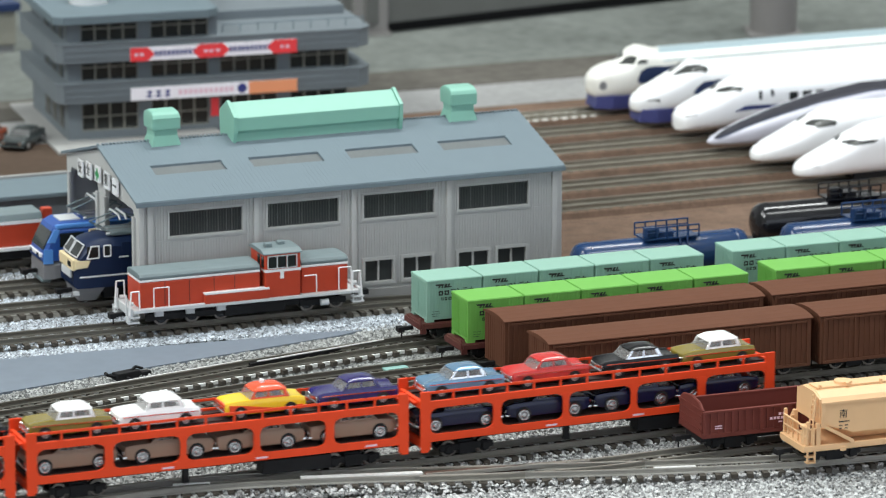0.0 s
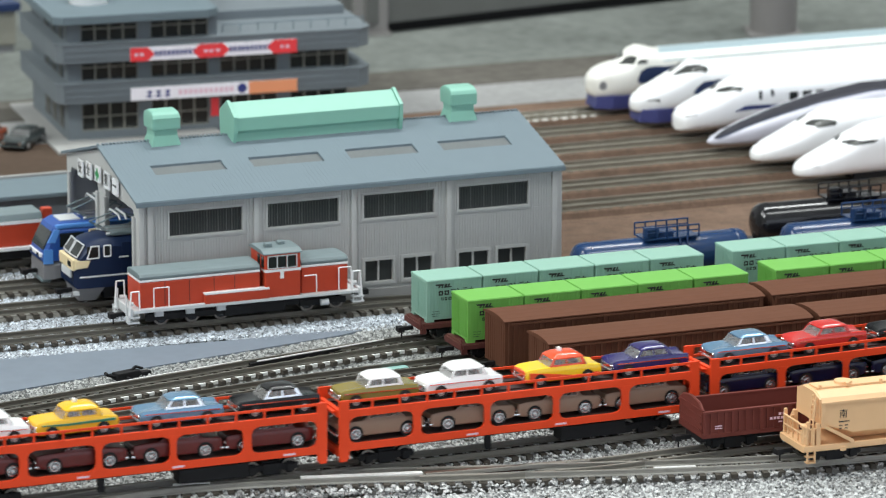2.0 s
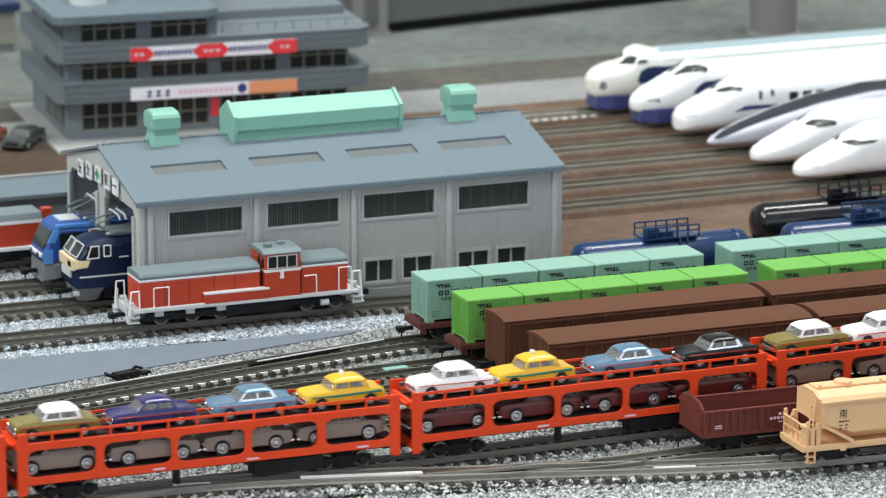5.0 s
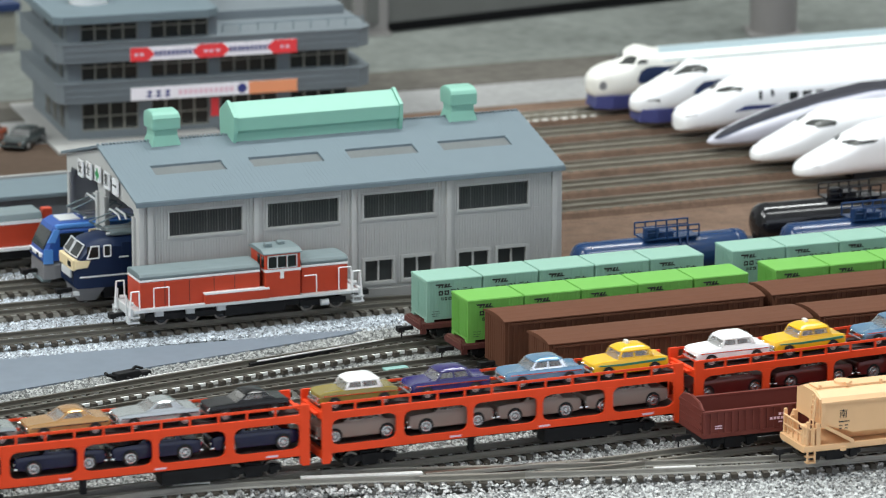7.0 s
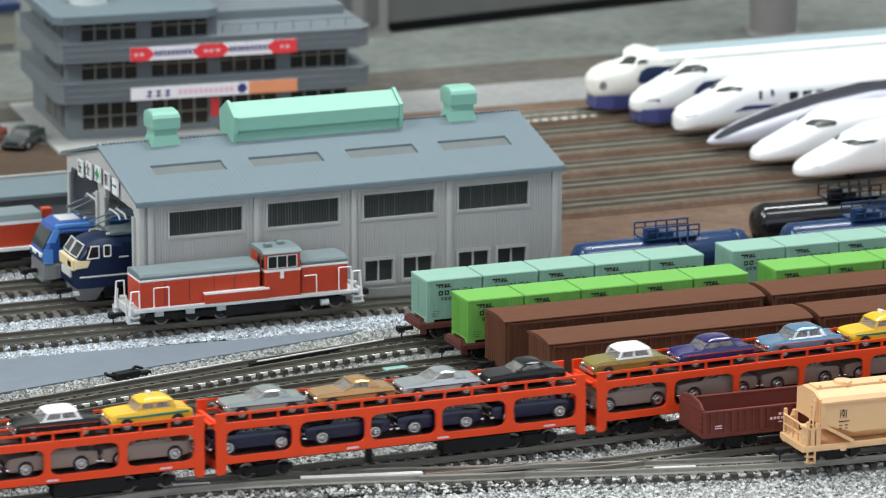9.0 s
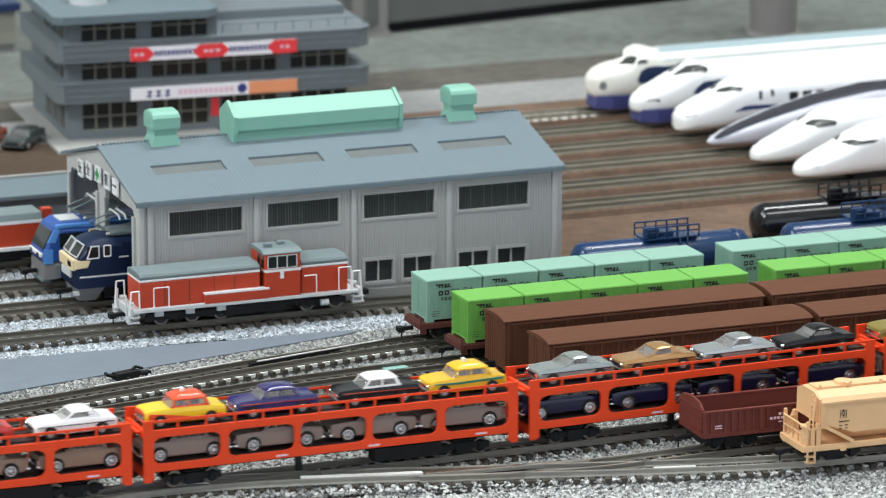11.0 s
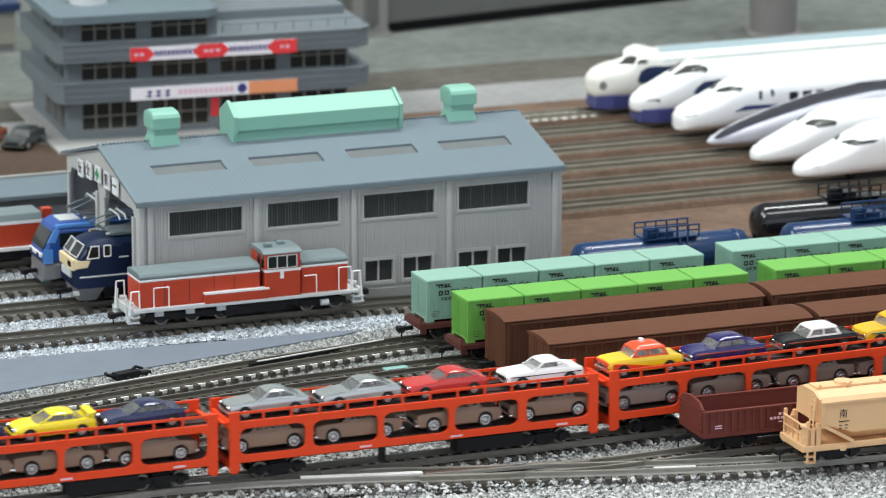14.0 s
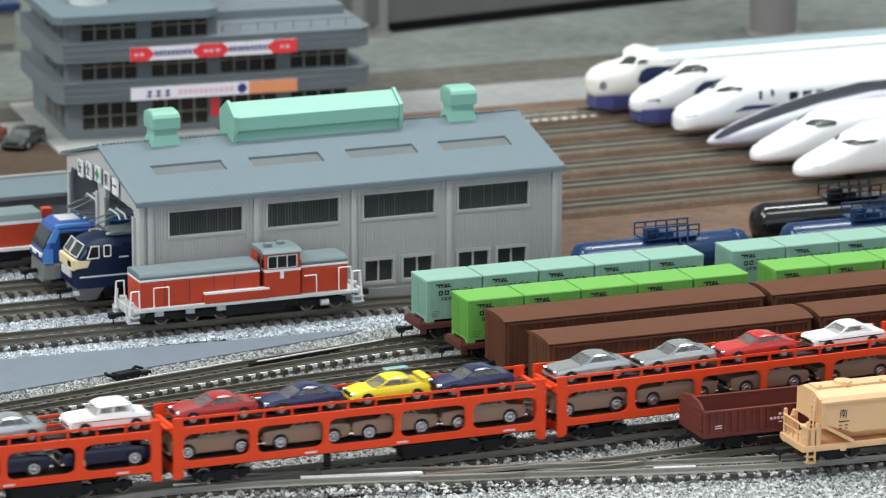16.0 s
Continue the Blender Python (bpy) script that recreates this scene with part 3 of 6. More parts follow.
# ---- rolling stock pieces ----
def wheel(bm_unused, parent, x, y, r=2.9, name="wheel"):
    bm = B()
    rod(bm, (x, y - 0.7, r), (x, y + 0.7, r), r, 18)
    rod(bm, (x, y - 0.95, r), (x, y - 0.7, r), r * 0.72, 18)
    w = part(name, bm, "black_gloss", parent, smooth=True)
    rim = B()
    rod(rim, (x, y - 0.82, r), (x, y - 0.71, r), r * 0.97, 18)
    rod(rim, (x, y - 1.25, r), (x, y - 0.955, r), r * 0.25, 10)
    part("rim", rim, "wheel_steel", w, smooth=True)
    return w


def bogie(parent, x, base=14.0, r=2.9, back=True):
    b = part("bogie", box(B(), x - base / 2 - 3, -6.2, 2.2, x + base / 2 + 3, -5.2, 4.4), "black", parent, bevel=0.3)
    bm = B()
    box(bm, x - 3, -6.6, 1.0, x + 3, -5.1, 4.8)
    for d in (-1, 1):
        box(bm, x + d * base / 2 - 1.3, -7.0, 1.7, x + d * base / 2 + 1.3, -5.2, 4.2)
    box(bm, x - base / 2 - 3, 5.2, 2.2, x + base / 2 + 3, 6.2, 4.4)
    box(bm, x - 3, -5.2, 2.8, x + 3, 5.2, 5.4)
    part("side_frame", bm, "black", b, bevel=0.2)
    for d in (-1, 1):
        for s in (-1, 1):
            wheel(None, b, x + d * base / 2, 4.4 * s, r)
    return b


def coupler(parent, x, d, z=4.2):
    bm = B()
    box(bm, min(x, x + 4.5 * d), -0.8, z - 0.7, max(x, x + 4.5 * d), 0.8, z + 0.7)
    box(bm, min(x + 4 * d, x + 6.2 * d), -2.0, z - 0.9, max(x + 4 * d, x + 6.2 * d), 1.2, z + 0.9)
    rod(bm, (x + 4.6 * d, -0.6, z - 0.5), (x + 4.6 * d, -0.6, z - 3.2), 0.3)
    return part("coupler", bm, "black", parent)


def bars(parent, rows, material, y, name="marking"):
    """Marks too small to read, as plain strokes on the near side: (x, z, length, height)."""
    for x, z, w, h in rows:
        part(name, box(B(), x, y - 0.06, z, x + w, y - 0.005, z + h), material, parent)


# ---- orange diesel ----
def diesel():
    t = thing("diesel_locomotive", "orange-red diesel shunter with grey roof and white rails", "locomotive", (0, 79.7, 0))
    fr = part("frame", box(B(), -93.5, -9.6, 6.3, -6.0, 9.6, 7.4), "pale_grey", t, "pale grey running plate", bevel=0.2)
    part("underframe", box(B(), -86, -6, 3.2, -14, 6, 5.8), "black", t)
    part("fuel_tank", box(B(), -58, -7.5, 1.6, -34, 7.5, 5.6), "black", t, bevel=0.6)

    def hood(x0, x1, name):
        # a rounded-top hood
        prof = lambda k: [(-7.4 * k, 7.4), (7.4 * k, 7.4), (7.4 * k, 17.2), (-7.4 * k, 17.2)]
        h = part(name, prism(B(), prof(1.0), "x", x0, x1), "loco_red", t, bevel=0.5)
        part("white_band", prism(B(), [(-7.5, 17.2), (7.5, 17.2), (7.5, 18.1), (-7.5, 18.1)], "x", x0 - 0.1, x1 + 0.1), "white", h, "white stripe", bevel=0.3)
        top = [(-7.5, 18.1), (7.5, 18.1), (7.5, 19.2), (6.9, 20.1), (3.5, 20.5), (-3.5, 20.5), (-6.9, 20.1), (-7.5, 19.2)]
        part("hood_roof", prism(B(), top, "x", x0 - 0.1, x1 + 0.1), "loco_grey", h, "grey hood top", bevel=0.35)
        return h
    a = hood(-90.5, -44.0, "long_hood")
    b = hood(-27.8, -9.5, "short_hood")
    for x in (-81, -71.5, -62, -54):
        part("door_line", box(B(), x, -7.5, 8.4, x + 0.25, -7.405, 17), "wagon_red", a)
    gr = B()
    for i in range(7):
        box(gr, -70 + 3.4 * i, -7.62, 18.45, -67.4 + 3.4 * i, -7.52, 18.8)
    part("vent_strip", gr, "mid_grey", a)
    part("side_tank", box(B(), -66, -9.5, 7.4, -41, -7.42, 10.9), "loco_red", t, bevel=0.3)
    part("tread", box(B(), -66.2, -9.6, 10.9, -41, -7.42, 11.6), "white", t, "white-edged step board")
    part("foot_board", box(B(), -91, -9.6, 7.42, -66.2, -8.6, 7.9), "white", t)
    cab = part("cab", box(B(), -42.4, -8.9, 7.4, -28.6, 7.6, 23.8), "loco_red", t, "orange-red cab with grey roof", bevel=0.5)
    part("cab_band", box(B(), -42.5, -9.0, 17.0, -28.5, 7.7, 18.0), "white", cab)
    part("number_plate", box(B(), -36.6, -9.15, 14.4, -35.2, -8.92, 17.6), "white", cab)
    prof = [(-9.2, 23.6), (8.0, 23.6), (7.8, 24.1), (5, 25.2), (-6, 25.2), (-9.1, 24.1)]
    cr = part("cab_roof", prism(B(), prof, "x", -43.2, -27.9), "loco_grey", cab, "blue-grey cab roof", bevel=0.4)
    part("roof_vent", box(B(), -40.4, -3.6, 25.2, -37.8, -0.6, 26.6), "loco_grey", cr, bevel=0.3)
    part("roof_vent", box(B(), -34.5, -1.0, 25.2, -31.8, 2.0, 26.4), "loco_grey", cr, bevel=0.3)
    for i, x in enumerate((-41.2, -37.5, -33.7)):
        wn = part("cab_window", box(B(), x, -9.05, 18.6, x + 3.2, -8.85, 22.9), "dark_glass", cab)
    fr2 = B()
    for x in (-41.6, -37.95, -34.1, -30.3):
        box(fr2, x, -9.2, 18.3, x + 0.35, -8.95, 23.2)
    box(fr2, -41.6, -9.2, 22.9, -29.95, -8.95, 23.2)
    box(fr2, -41.6, -9.2, 18.3, -29.95, -8.95, 18.6)
    part("window_frame", fr2, "pale_grey", cab)
    for y in (-7.4, -3.2):
        part("front_window", box(B(), -42.6, y, 18.6, -42.35, y + 2.6, 22.6), "dark_glass", cab)
    # white grab rails
    for pts in (((-85.6, 8), (-85.6, 15.2), (-79.8, 15.2), (-79.8, 8)), ((-27.2, 14.5), (-22.4, 14.5), (-22.4, 8)), ((-13.6, 8), (-13.6, 16.4), (-8.8, 16.4), (-8.8, 8))):
        part("grab_rail", bar(B(), [(x, -8.9, z) for x, z in pts], 0.24), "white", t, "white handrail")
    for e, d in ((-93.5, -1), (-6.0, 1)):
        for s in (-1, 1):
            part("end_rail", bar(B(), [(e + d * 1.6, 9.0 * s, 3.4), (e + d * 0.8, 9.0 * s, 14.5), (e - d * 2.2, 9.0 * s, 14.5), (e - d * 2.4, 9.0 * s, 7.4)], 0.32), "white", t, "white handrail")
            part("step", bar(B(), [(e + d * 1.6, 9.0 * s, 3.4), (e + d * 1.6, 5.6 * s, 3.4), (e + d * 1.6, 5.2 * s, 12.8)], 0.3), "pale_grey", t)
            part("step", box(B(), e - 2.2, min(6.6 * s, 9.6 * s), 2.6, e + 2.2, max(6.6 * s, 9.6 * s), 3.2), "pale_grey", t)
            part("step", box(B(), e - 2.2, min(6.6 * s, 9.6 * s), 4.6, e + 2.2, max(6.6 * s, 9.6 * s), 5.1), "pale_grey", t)
            part("step_side", box(B(), e - 2.3, min(9.3 * s, 9.65 * s), 2.6, e - 1.9, max(9.3 * s, 9.65 * s), 6), "pale_grey", t)
            part("buffer_lamp", rod(B(), (e - d * 1.0, 5.6 * s, 9.2), (e + d * 0.6, 5.6 * s, 9.2), 0.8, 12), "pale_grey", t)
        part("buffer_beam", box(B(), min(e, e + d * 1.2), -9.0, 5.0, max(e, e + d * 1.2), 9.0, 8.2), "pale_grey", t, bevel=0.3)
        coupler(t, e + d * 0.6, d)
    for x in (-86, -74, -62):
        part("sand_box", box(B(), x + 1.2, -7.6, 4.0, x + 4.5, -6.3, 5.9), "pale_grey", t)
    for x in (-81.8, -69.8, -58.6, -25, -13.5):
        for s in (-1, 1):
            wheel(None, t, x, 4.4 * s, 3.1)
    part("bogie_frame", box(B(), -88, -6.6, 2.4, -57, -5.6, 4.6), "black", t)
    part("bogie_frame", box(B(), -28, -6.6, 2.4, -10, -5.6, 4.6), "black", t)
    part("air_tank", rod(B(), (-20.5, -8.0, 3.6), (-17.5, -8.0, 3.6), 1.2, 12), "pale_grey", t)


diesel()


# ---- locomotives at the shed doors ----
def navy_loco():
    t = thing("navy_electric_locomotive", "navy electric locomotive with cream nose in the shed door", "locomotive", (-103.2, 121.5, 0))
    L = 110
    def ring(x, hw, z0, z1, r=3.2):
        return [(x, -hw, z0), (x, hw, z0), (x, hw, z1 - r), (x, hw * 0.82, z1 - r * 0.35), (x, hw * 0.45, z1), (x, -hw * 0.45, z1), (x, -hw * 0.82, z1 - r * 0.35), (x, -hw, z1 - r)]
    body = part("body", loft(B(), [ring(0.9, 7.2, 6.4, 13.5, 2), ring(0.0, 8.2, 7.5, 16.0, 2), ring(1.2, 8.8, 6.4, 18.0, 2), ring(4.6, 9.3, 6.4, 22.8, 3), ring(8, 9.5, 6.4, 24.4), ring(13, 9.5, 6.4, 25.2), ring(18, 9.5, 6.4, 24.8), ring(L, 9.5, 6.4, 24.8)]), "deep_blue", t, smooth=True)
    part("nose_panel", prism(B(), [(-8.6, 13.4), (8.6, 13.4), (8.9, 17.6), (-8.9, 17.6)], "x", -0.45, 1.6), "cream", body, "cream nose band", bevel=0.4)
    part("nose_panel", loft(B(), [[(0.4, -9.3, 14.0), (5.2, -9.62, 14.4), (6.4, -9.62, 17.2), (0.4, -9.0, 17.2)], [(0.4, -8.2, 14.0), (5.2, -9.0, 14.4), (6.4, -9.0, 17.2), (0.4, -8.0, 17.2)]]), "cream", body, bevel=0.3)
    part("lamp", box(B(), -0.7, -6.5, 14.6, -0.4, -3.0, 16.6), "dark_glass", body)
    part("grille", box(B(), -0.6, -5.5, 10.2, 0.4, 5.5, 13.2), "pale_grey", body, bevel=0.3)
    part("side_stripe", box(B(), 2, -9.62, 10.6, L, -9.5, 11.2), "white", body, "thin white waist line")
    for s in (-1, 1):
        ws = part("windscreen", loft(B(), [[(1.0, s * 1.0, 18.8), (1.4, s * 7.7, 18.8), (4.3, s * 7.5, 22.4), (3.9, s * 1.0, 22.8)], [(1.8, s * 1.0, 18.6), (2.2, s * 7.7, 18.6), (5.2, s * 7.5, 22.2), (4.8, s * 1.0, 22.6)]]), "dark_glass", body, "raked windscreen")
        part("screen_frame", bar(B(), [(0.9, s * 0.6, 18.4), (1.4, s * 8.3, 18.4), (4.4, s * 7.9, 22.8), (3.8, s * 0.6, 23.1), (0.9, s * 0.6, 18.4)], 0.26), "pale_grey", ws)
    for x0, x1, z0, z1 in ((5.0, 9.6, 17.8, 22.4), (11.6, 14.2, 18.2, 22.4)):
        wn = part("side_window", box(B(), x0, -9.66, z0, x1, -9.4, z1), "dark_glass", body)
        part("screen_frame", bar(B(), [(x0 + (1.6 if x0 < 6 else 0), -9.6, z1), (x1, -9.6, z1), (x1, -9.6, z0), (x0, -9.6, z0), (x0 + (1.6 if x0 < 6 else 0), -9.6, z1)], 0.27), "white", wn)
    for x in (18.5, 25):
        part("door", box(B(), x, -9.6, 8, x + 4, -9.5, 23), "deep_blue", body)
    part("hand_rail", rod(B(), (17.4, -9.8, 17.6), (21, -9.8, 17.6), 0.3), "white", body)
    part("skirt", loft(B(), [[(1.5, -8.0, 6.4), (1.5, 8.0, 6.4), (12, 9, 6.4), (12, -9, 6.4)], [(2.5, -6.6, 1.2), (2.5, 6.6, 1.2), (9, 7.2, 1.2), (9, -7.2, 1.2)]]), "mid_grey", t, "grey snow plough", bevel=0.3)
    part("step", box(B(), 0.0, -8.8, 4.0, 2.0, -6.8, 5.2), "pale_grey", t)
    part("under_gear", box(B(), 12, -7, 1.8, L, 7, 6.4), "black", t)
    for x in (18, 31, 55, 68):
        for s in (-1, 1):
            wheel(None, t, x, 4.4 * s, 3.4)
    coupler(t, 1.6, -1)
    part("roof_hatch", box(B(), 16, -6, 24.8, L, 6, 26.2), "loco_grey", body, bevel=0.4)
    pantograph(t, 15, 25.9)
    return t


def pantograph(t, x, z=27.2):
    p = part("pantograph", bar(B(), [(x, -4, z), (x + 10, -4, z), (x + 10, 4, z), (x, 4, z), (x, -4, z)], 0.4), "mid_grey", t, "grey diamond pantograph")
    for d, e in ((0, 1), (10, -1)):
        part("pantograph_arm", bar(B(), [(x + d, -4, z + 0.4), (x + d - e * 5, -3.4, z + 3.0), (x + 5, -2.6, z + 6.4), (x + 5, 2.6, z + 6.4), (x + d - e * 5, 3.4, z + 3.0), (x + d, 4, z + 0.4)], 0.35), "loco_grey", p)
        part("spring", rod(B(), (x + d, 0, z), (x + 5, 0, z), 0.55, 10), "mid_grey", p)
    for d in (3.8, 6.2):
        part("contact_shoe", bar(B(), [(x + d, -7.2, z + 5.2), (x + d, -5.0, z + 6.7), (x + d, 5.0, z + 6.7), (x + d, 7.2, z + 5.2)], 0.42), "pale_grey", p)
    for d in (0, 10):
        for y in (-4, 4):
            part("insulator", rod(B(), (x + d, y, z - 1.8), (x + d, y, z), 0.8, 10), "white", p)
    part("roof_cable", bar(B(), [(x - 1, -5.5, z - 0.6), (x + 4, -5.8, z + 0.2), (x + 12, -5.5, z - 0.4)], 0.35), "loco_grey", p)


def blue_loco():
    t = thing("blue_electric_locomotive", "bright blue modern electric locomotive in the shed door", "locomotive", (-105.8, 155, 0))
    L = 105
    sec = lambda x, hw, z0, z1: [(x, -hw, z0), (x, hw, z0), (x, hw, z1 - 3), (x, hw - 2.4, z1), (x, -hw + 2.4, z1), (x, -hw, z1 - 3)]
    body = part("body", loft(B(), [sec(0.6, 8.2, 9.4, 12.2), sec(0.8, 8.6, 9.4, 13.6), sec(5.4, 9.4, 9.4, 22.2), sec(8.5, 9.5, 9.4, 23.6), sec(L, 9.5, 9.4, 23.6)]), "bright_blue", t, bevel=0.25)
    part("lower_body", loft(B(), [sec(0.9, 8.2, 2.2, 10.6), sec(5, 9.4, 2.2, 10.6), sec(16, 9.45, 4.2, 10.6), sec(L, 9.45, 4.2, 10.6)]), "mid_grey", t, "grey lower body and apron", bevel=0.3)
    part("apron", box(B(), 0.2, -8.0, 1.2, 4, 8.0, 2.3), "loco_grey", t, bevel=0.3)
    part("windscreen", loft(B(), [[(0.9, -7.2, 13.8), (0.9, 7.2, 13.8), (4.5, 7.4, 20.6), (4.5, -7.4, 20.6)], [(2.0, -7.2, 13.6), (2.0, 7.2, 13.6), (5.6, 7.4, 20.4), (5.6, -7.4, 20.4)]]), "dark_glass", body, "raked windscreen")
    part("lamp_band", box(B(), -0.1, -7.6, 10.8, 1.2, 7.6, 12.4), "white", body, "white lamp band", bevel=0.3)
    for s in (-1, 1):
        part("lamp", box(B(), -0.3, 4.4 * s - 1.2, 11.0, 0.1, 4.4 * s + 1.2, 12.2), "dark_glass", body)
    part("corner_panel", loft(B(), [[(0.7, -8.75, 8.4), (4.4, -9.55, 8.4), (4.4, -9.6, 14.0), (0.9, -8.85, 14.0)], [(0.9, -8.4, 8.4), (4.4, -9.2, 8.4), (4.4, -9.2, 14.0), (1.1, -8.5, 14.0)]]), "sky_blue", body, "lighter blue corner panel")
    part("corner_panel", loft(B(), [[(2.4, -9.35, 16.6), (5.4, -9.72, 16.6), (7.4, -9.5, 21.4), (5.2, -9.2, 21.4)], [(2.4, -8.6, 16.6), (5.4, -9.2, 16.6), (7.4, -9.0, 21.4), (5.2, -8.4, 21.4)]]), "sky_blue", body)
    part("roof_edge", box(B(), 6.0, -9.3, 21.6, 40, -7.0, 23.2), "sky_blue", body, bevel=0.4)
    part("roof_panel", box(B(), 8.8, -4.6, 23.5, 17, 4.6, 24.1), "pale_grey", body, "pale roof panel", bevel=0.3)
    part("side_window", box(B(), 7.2, -9.62, 14.6, 16.8, -9.4, 20.0), "dark_glass", body)
    part("window_frame", bar(B(), [(19, -9.6, 16.4), (19, -9.6, 20.6), (22.6, -9.6, 20.6), (22.6, -9.6, 16.4), (19, -9.6, 16.4)], 0.4), "cream", body)
    part("under_gear", box(B(), 10, -7, 1.8, L, 7, 4.4), "black", t)
    for x in (14, 28, 55, 69):
        for s in (-1, 1):
            wheel(None, t, x, 4.4 * s, 3.4)
    pantograph(t, 19, 24.4)
    coupler(t, 0.6, -1)


navy_loco()
blue_loco()


def red_loco():
    t = thing("red_diesel_locomotive", "orange-red centre-cab diesel locomotive behind the shed", "locomotive", (-87.5, 193, 0))
    L = -112
    h = part("hood", box(B(), L, -7.6, 6.4, -6, 7.6, 15.2), "loco_red", t, "orange-red hood with white lines", bevel=0.4)
    part("white_band", box(B(), L - 0.1, -7.75, 15.2, -5.9, 7.75, 16.4), "white", h)
    part("white_band", box(B(), L - 0.1, -9.5, 5.2, -3, 9.5, 6.4), "white", h)
    part("hood_roof", prism(B(), [(-7.6, 16.4), (7.6, 16.4), (6.6, 19.0), (-6.6, 19.0)], "x", L, -6), "loco_grey", h, "grey hood top", bevel=0.4)
    part("buffer_beam", box(B(), -4, -9, 4.4, -2, 9, 8), "loco_red", t)
    part("end_post", box(B(), -5.5, -6, 13, -1.5, -2, 20), "loco_red", t, bevel=0.4)
    part("under_gear", box(B(), L, -7, 1.4, -6, 7, 5.2), "black", t)
    for x in (-12, -24, -40, -70, -84, -98):
        for s in (-1, 1):
            wheel(None, t, x, 4.4 * s, 3.2)
    # Raised block stands in for a flat paved strip with a pale kerb.
    b = thing("paved_strip_block", "grey raised block standing in for a flat paved strip", "building", (-100, 232, -4.6))
    part("wall", box(B(), -90, -12, 0, 38, 16, 21), "office_grey", b)
    part("roof", box(B(), -92, -14, 21, 40, 18, 23), "office_roof", b, bevel=0.4)
    part("strip_kerb", box(B(), -92, 16, 23, 40, 18, 24), "plinth", b, "pale kerb of the paved strip")


red_loco()


# ---- container wagons ----
def container(material, label):
    t = thing("freight_container", label, "freight container", group="containers on flat wagons")
    L, W, H = 21.4, 15.5, 15.4
    body = part("body", box(B(), 0, -W / 2, 0.5, L, W / 2, H), material, t, bevel=0.25)
    ribs = B()
    x = 1.0
    while x < L - 1.0:
        box(ribs, x, -W / 2 - 0.16, 1.6, x + 0.42, -W / 2 + 0.02, H - 1.0)
        x += 1.05
    y = -W / 2 + 0.9
    while y < W / 2 - 0.9:
        box(ribs, -0.16, y, 1.6, 0.02, y + 0.42, H - 1.0)
        y += 1.05
    tagged(part("side_ribs", ribs, material, body), kind="stuff")
    part("roof_edge", box(B(), -0.1, -W / 2 - 0.2, H - 0.9, L + 0.1, W / 2 + 0.2, H - 0.25), material, body, bevel=0.15)
    for y in (-W / 2, W / 2 - 2.6):
        for x in (0, L - 3):
            part("foot", box(B(), x, y, -0.3, x + 3, y + 2.6, 0.55), material, body)
    part("door_bar", bar(B(), [(-0.35, 0, 1.5), (-0.35, 0, H - 1.5)], 0.18), material, body)
    # faded marks: emblem and lettering strokes
    y = -W / 2 - 0.17
    em = B()
    prism(em, [(3.6, 13.2), (6.4, 13.05), (6.4, 13.75), (3.2, 13.75)], "y", y - 0.06, y)
    for x, w in ((4.4, 0.6), (5.6, 0.5), (6.5, 0.9), (7.8, 0.6)):
        prism(em, [(x, 12.3), (x + w, 12.3), (x + w + 0.7, 13.7), (x + 0.7, 13.7)], "y", y - 0.055, y)
    prism(em, [(6.6, 12.3), (9.8, 12.3), (9.5, 12.7), (6.9, 12.8)], "y", y - 0.05, y)
    part("emblem", em, "ink", body, "small black winged emblem")
    lines = [(4.6, 9.5, 1.7, 1.7), (6.9, 9.5, 1.7, 1.7), (5.6, 7.6, 0.9, 1.1), (7.0, 7.6, 0.9, 1.1), (8.4, 7.6, 1.2, 1.1), (2, 3.6, 3, 0.4), (2, 2.7, 3, 0.4), (2, 1.9, 2.4, 0.4), (16.5, 3.0, 2.6, 0.4), (16.5, 2.2, 2.6, 0.4)]
    for x, z, w, h in lines:
        bm = B()
        box(bm, x, y - 0.05, z, x + w, y, z + h * 0.3)
        if h > 1:
            box(bm, x, y - 0.05, z + h * 0.7, x + w, y, z + h)
            box(bm, x, y - 0.05, z + h * 0.3, x + w * 0.25, y, z + h * 0.7)
            box(bm, x + w * 0.75, y - 0.05, z + h * 0.3, x + w, y, z + h * 0.7)
        part("marking", bm, "ink", body)
    for k, c in enumerate("コンテナ"):
        lettering("character", c, "ink", body, (10.3 + 2.3 * k, y - 0.04, 10.5), 2.5, bold=0.05)
    return t


def flat_wagon(u, v, n):
    t = thing("container_flat_wagon", "dark red flat wagon that carries a row of containers", "railway wagon", (u, v, 0), group="container wagons")
    part("deck", box(B(), -1.8, -8.2, 6.0, n * 22.1 + 2.2, 8.2, 7.2), "wagon_red", t, bevel=0.2)
    part("sill", box(B(), -1.8, -8.5, 5.2, n * 22.1 + 2.2, -7.6, 6.8), "wagon_red", t)
    part("end_beam", box(B(), -2.6, -8.0, 4.8, -1.8, 8.0, 6.8), "wagon_red", t)
    part("corner_step", box(B(), -2.4, -8.4, 3.4, -0.4, -7.4, 5.2), "wagon_red", t)
    part("hand_lever", bar(B(), [(-2.2, -7.6, 6.8), (-2.2, -7.6, 8.6), (-2.2, -5.4, 8.6)], 0.3), "wagon_red", t)
    bogie(t, 12, 13)
    bogie(t, n * 22.1 - 13, 13)
    coupler(t, -2.4, -1, 4.0)


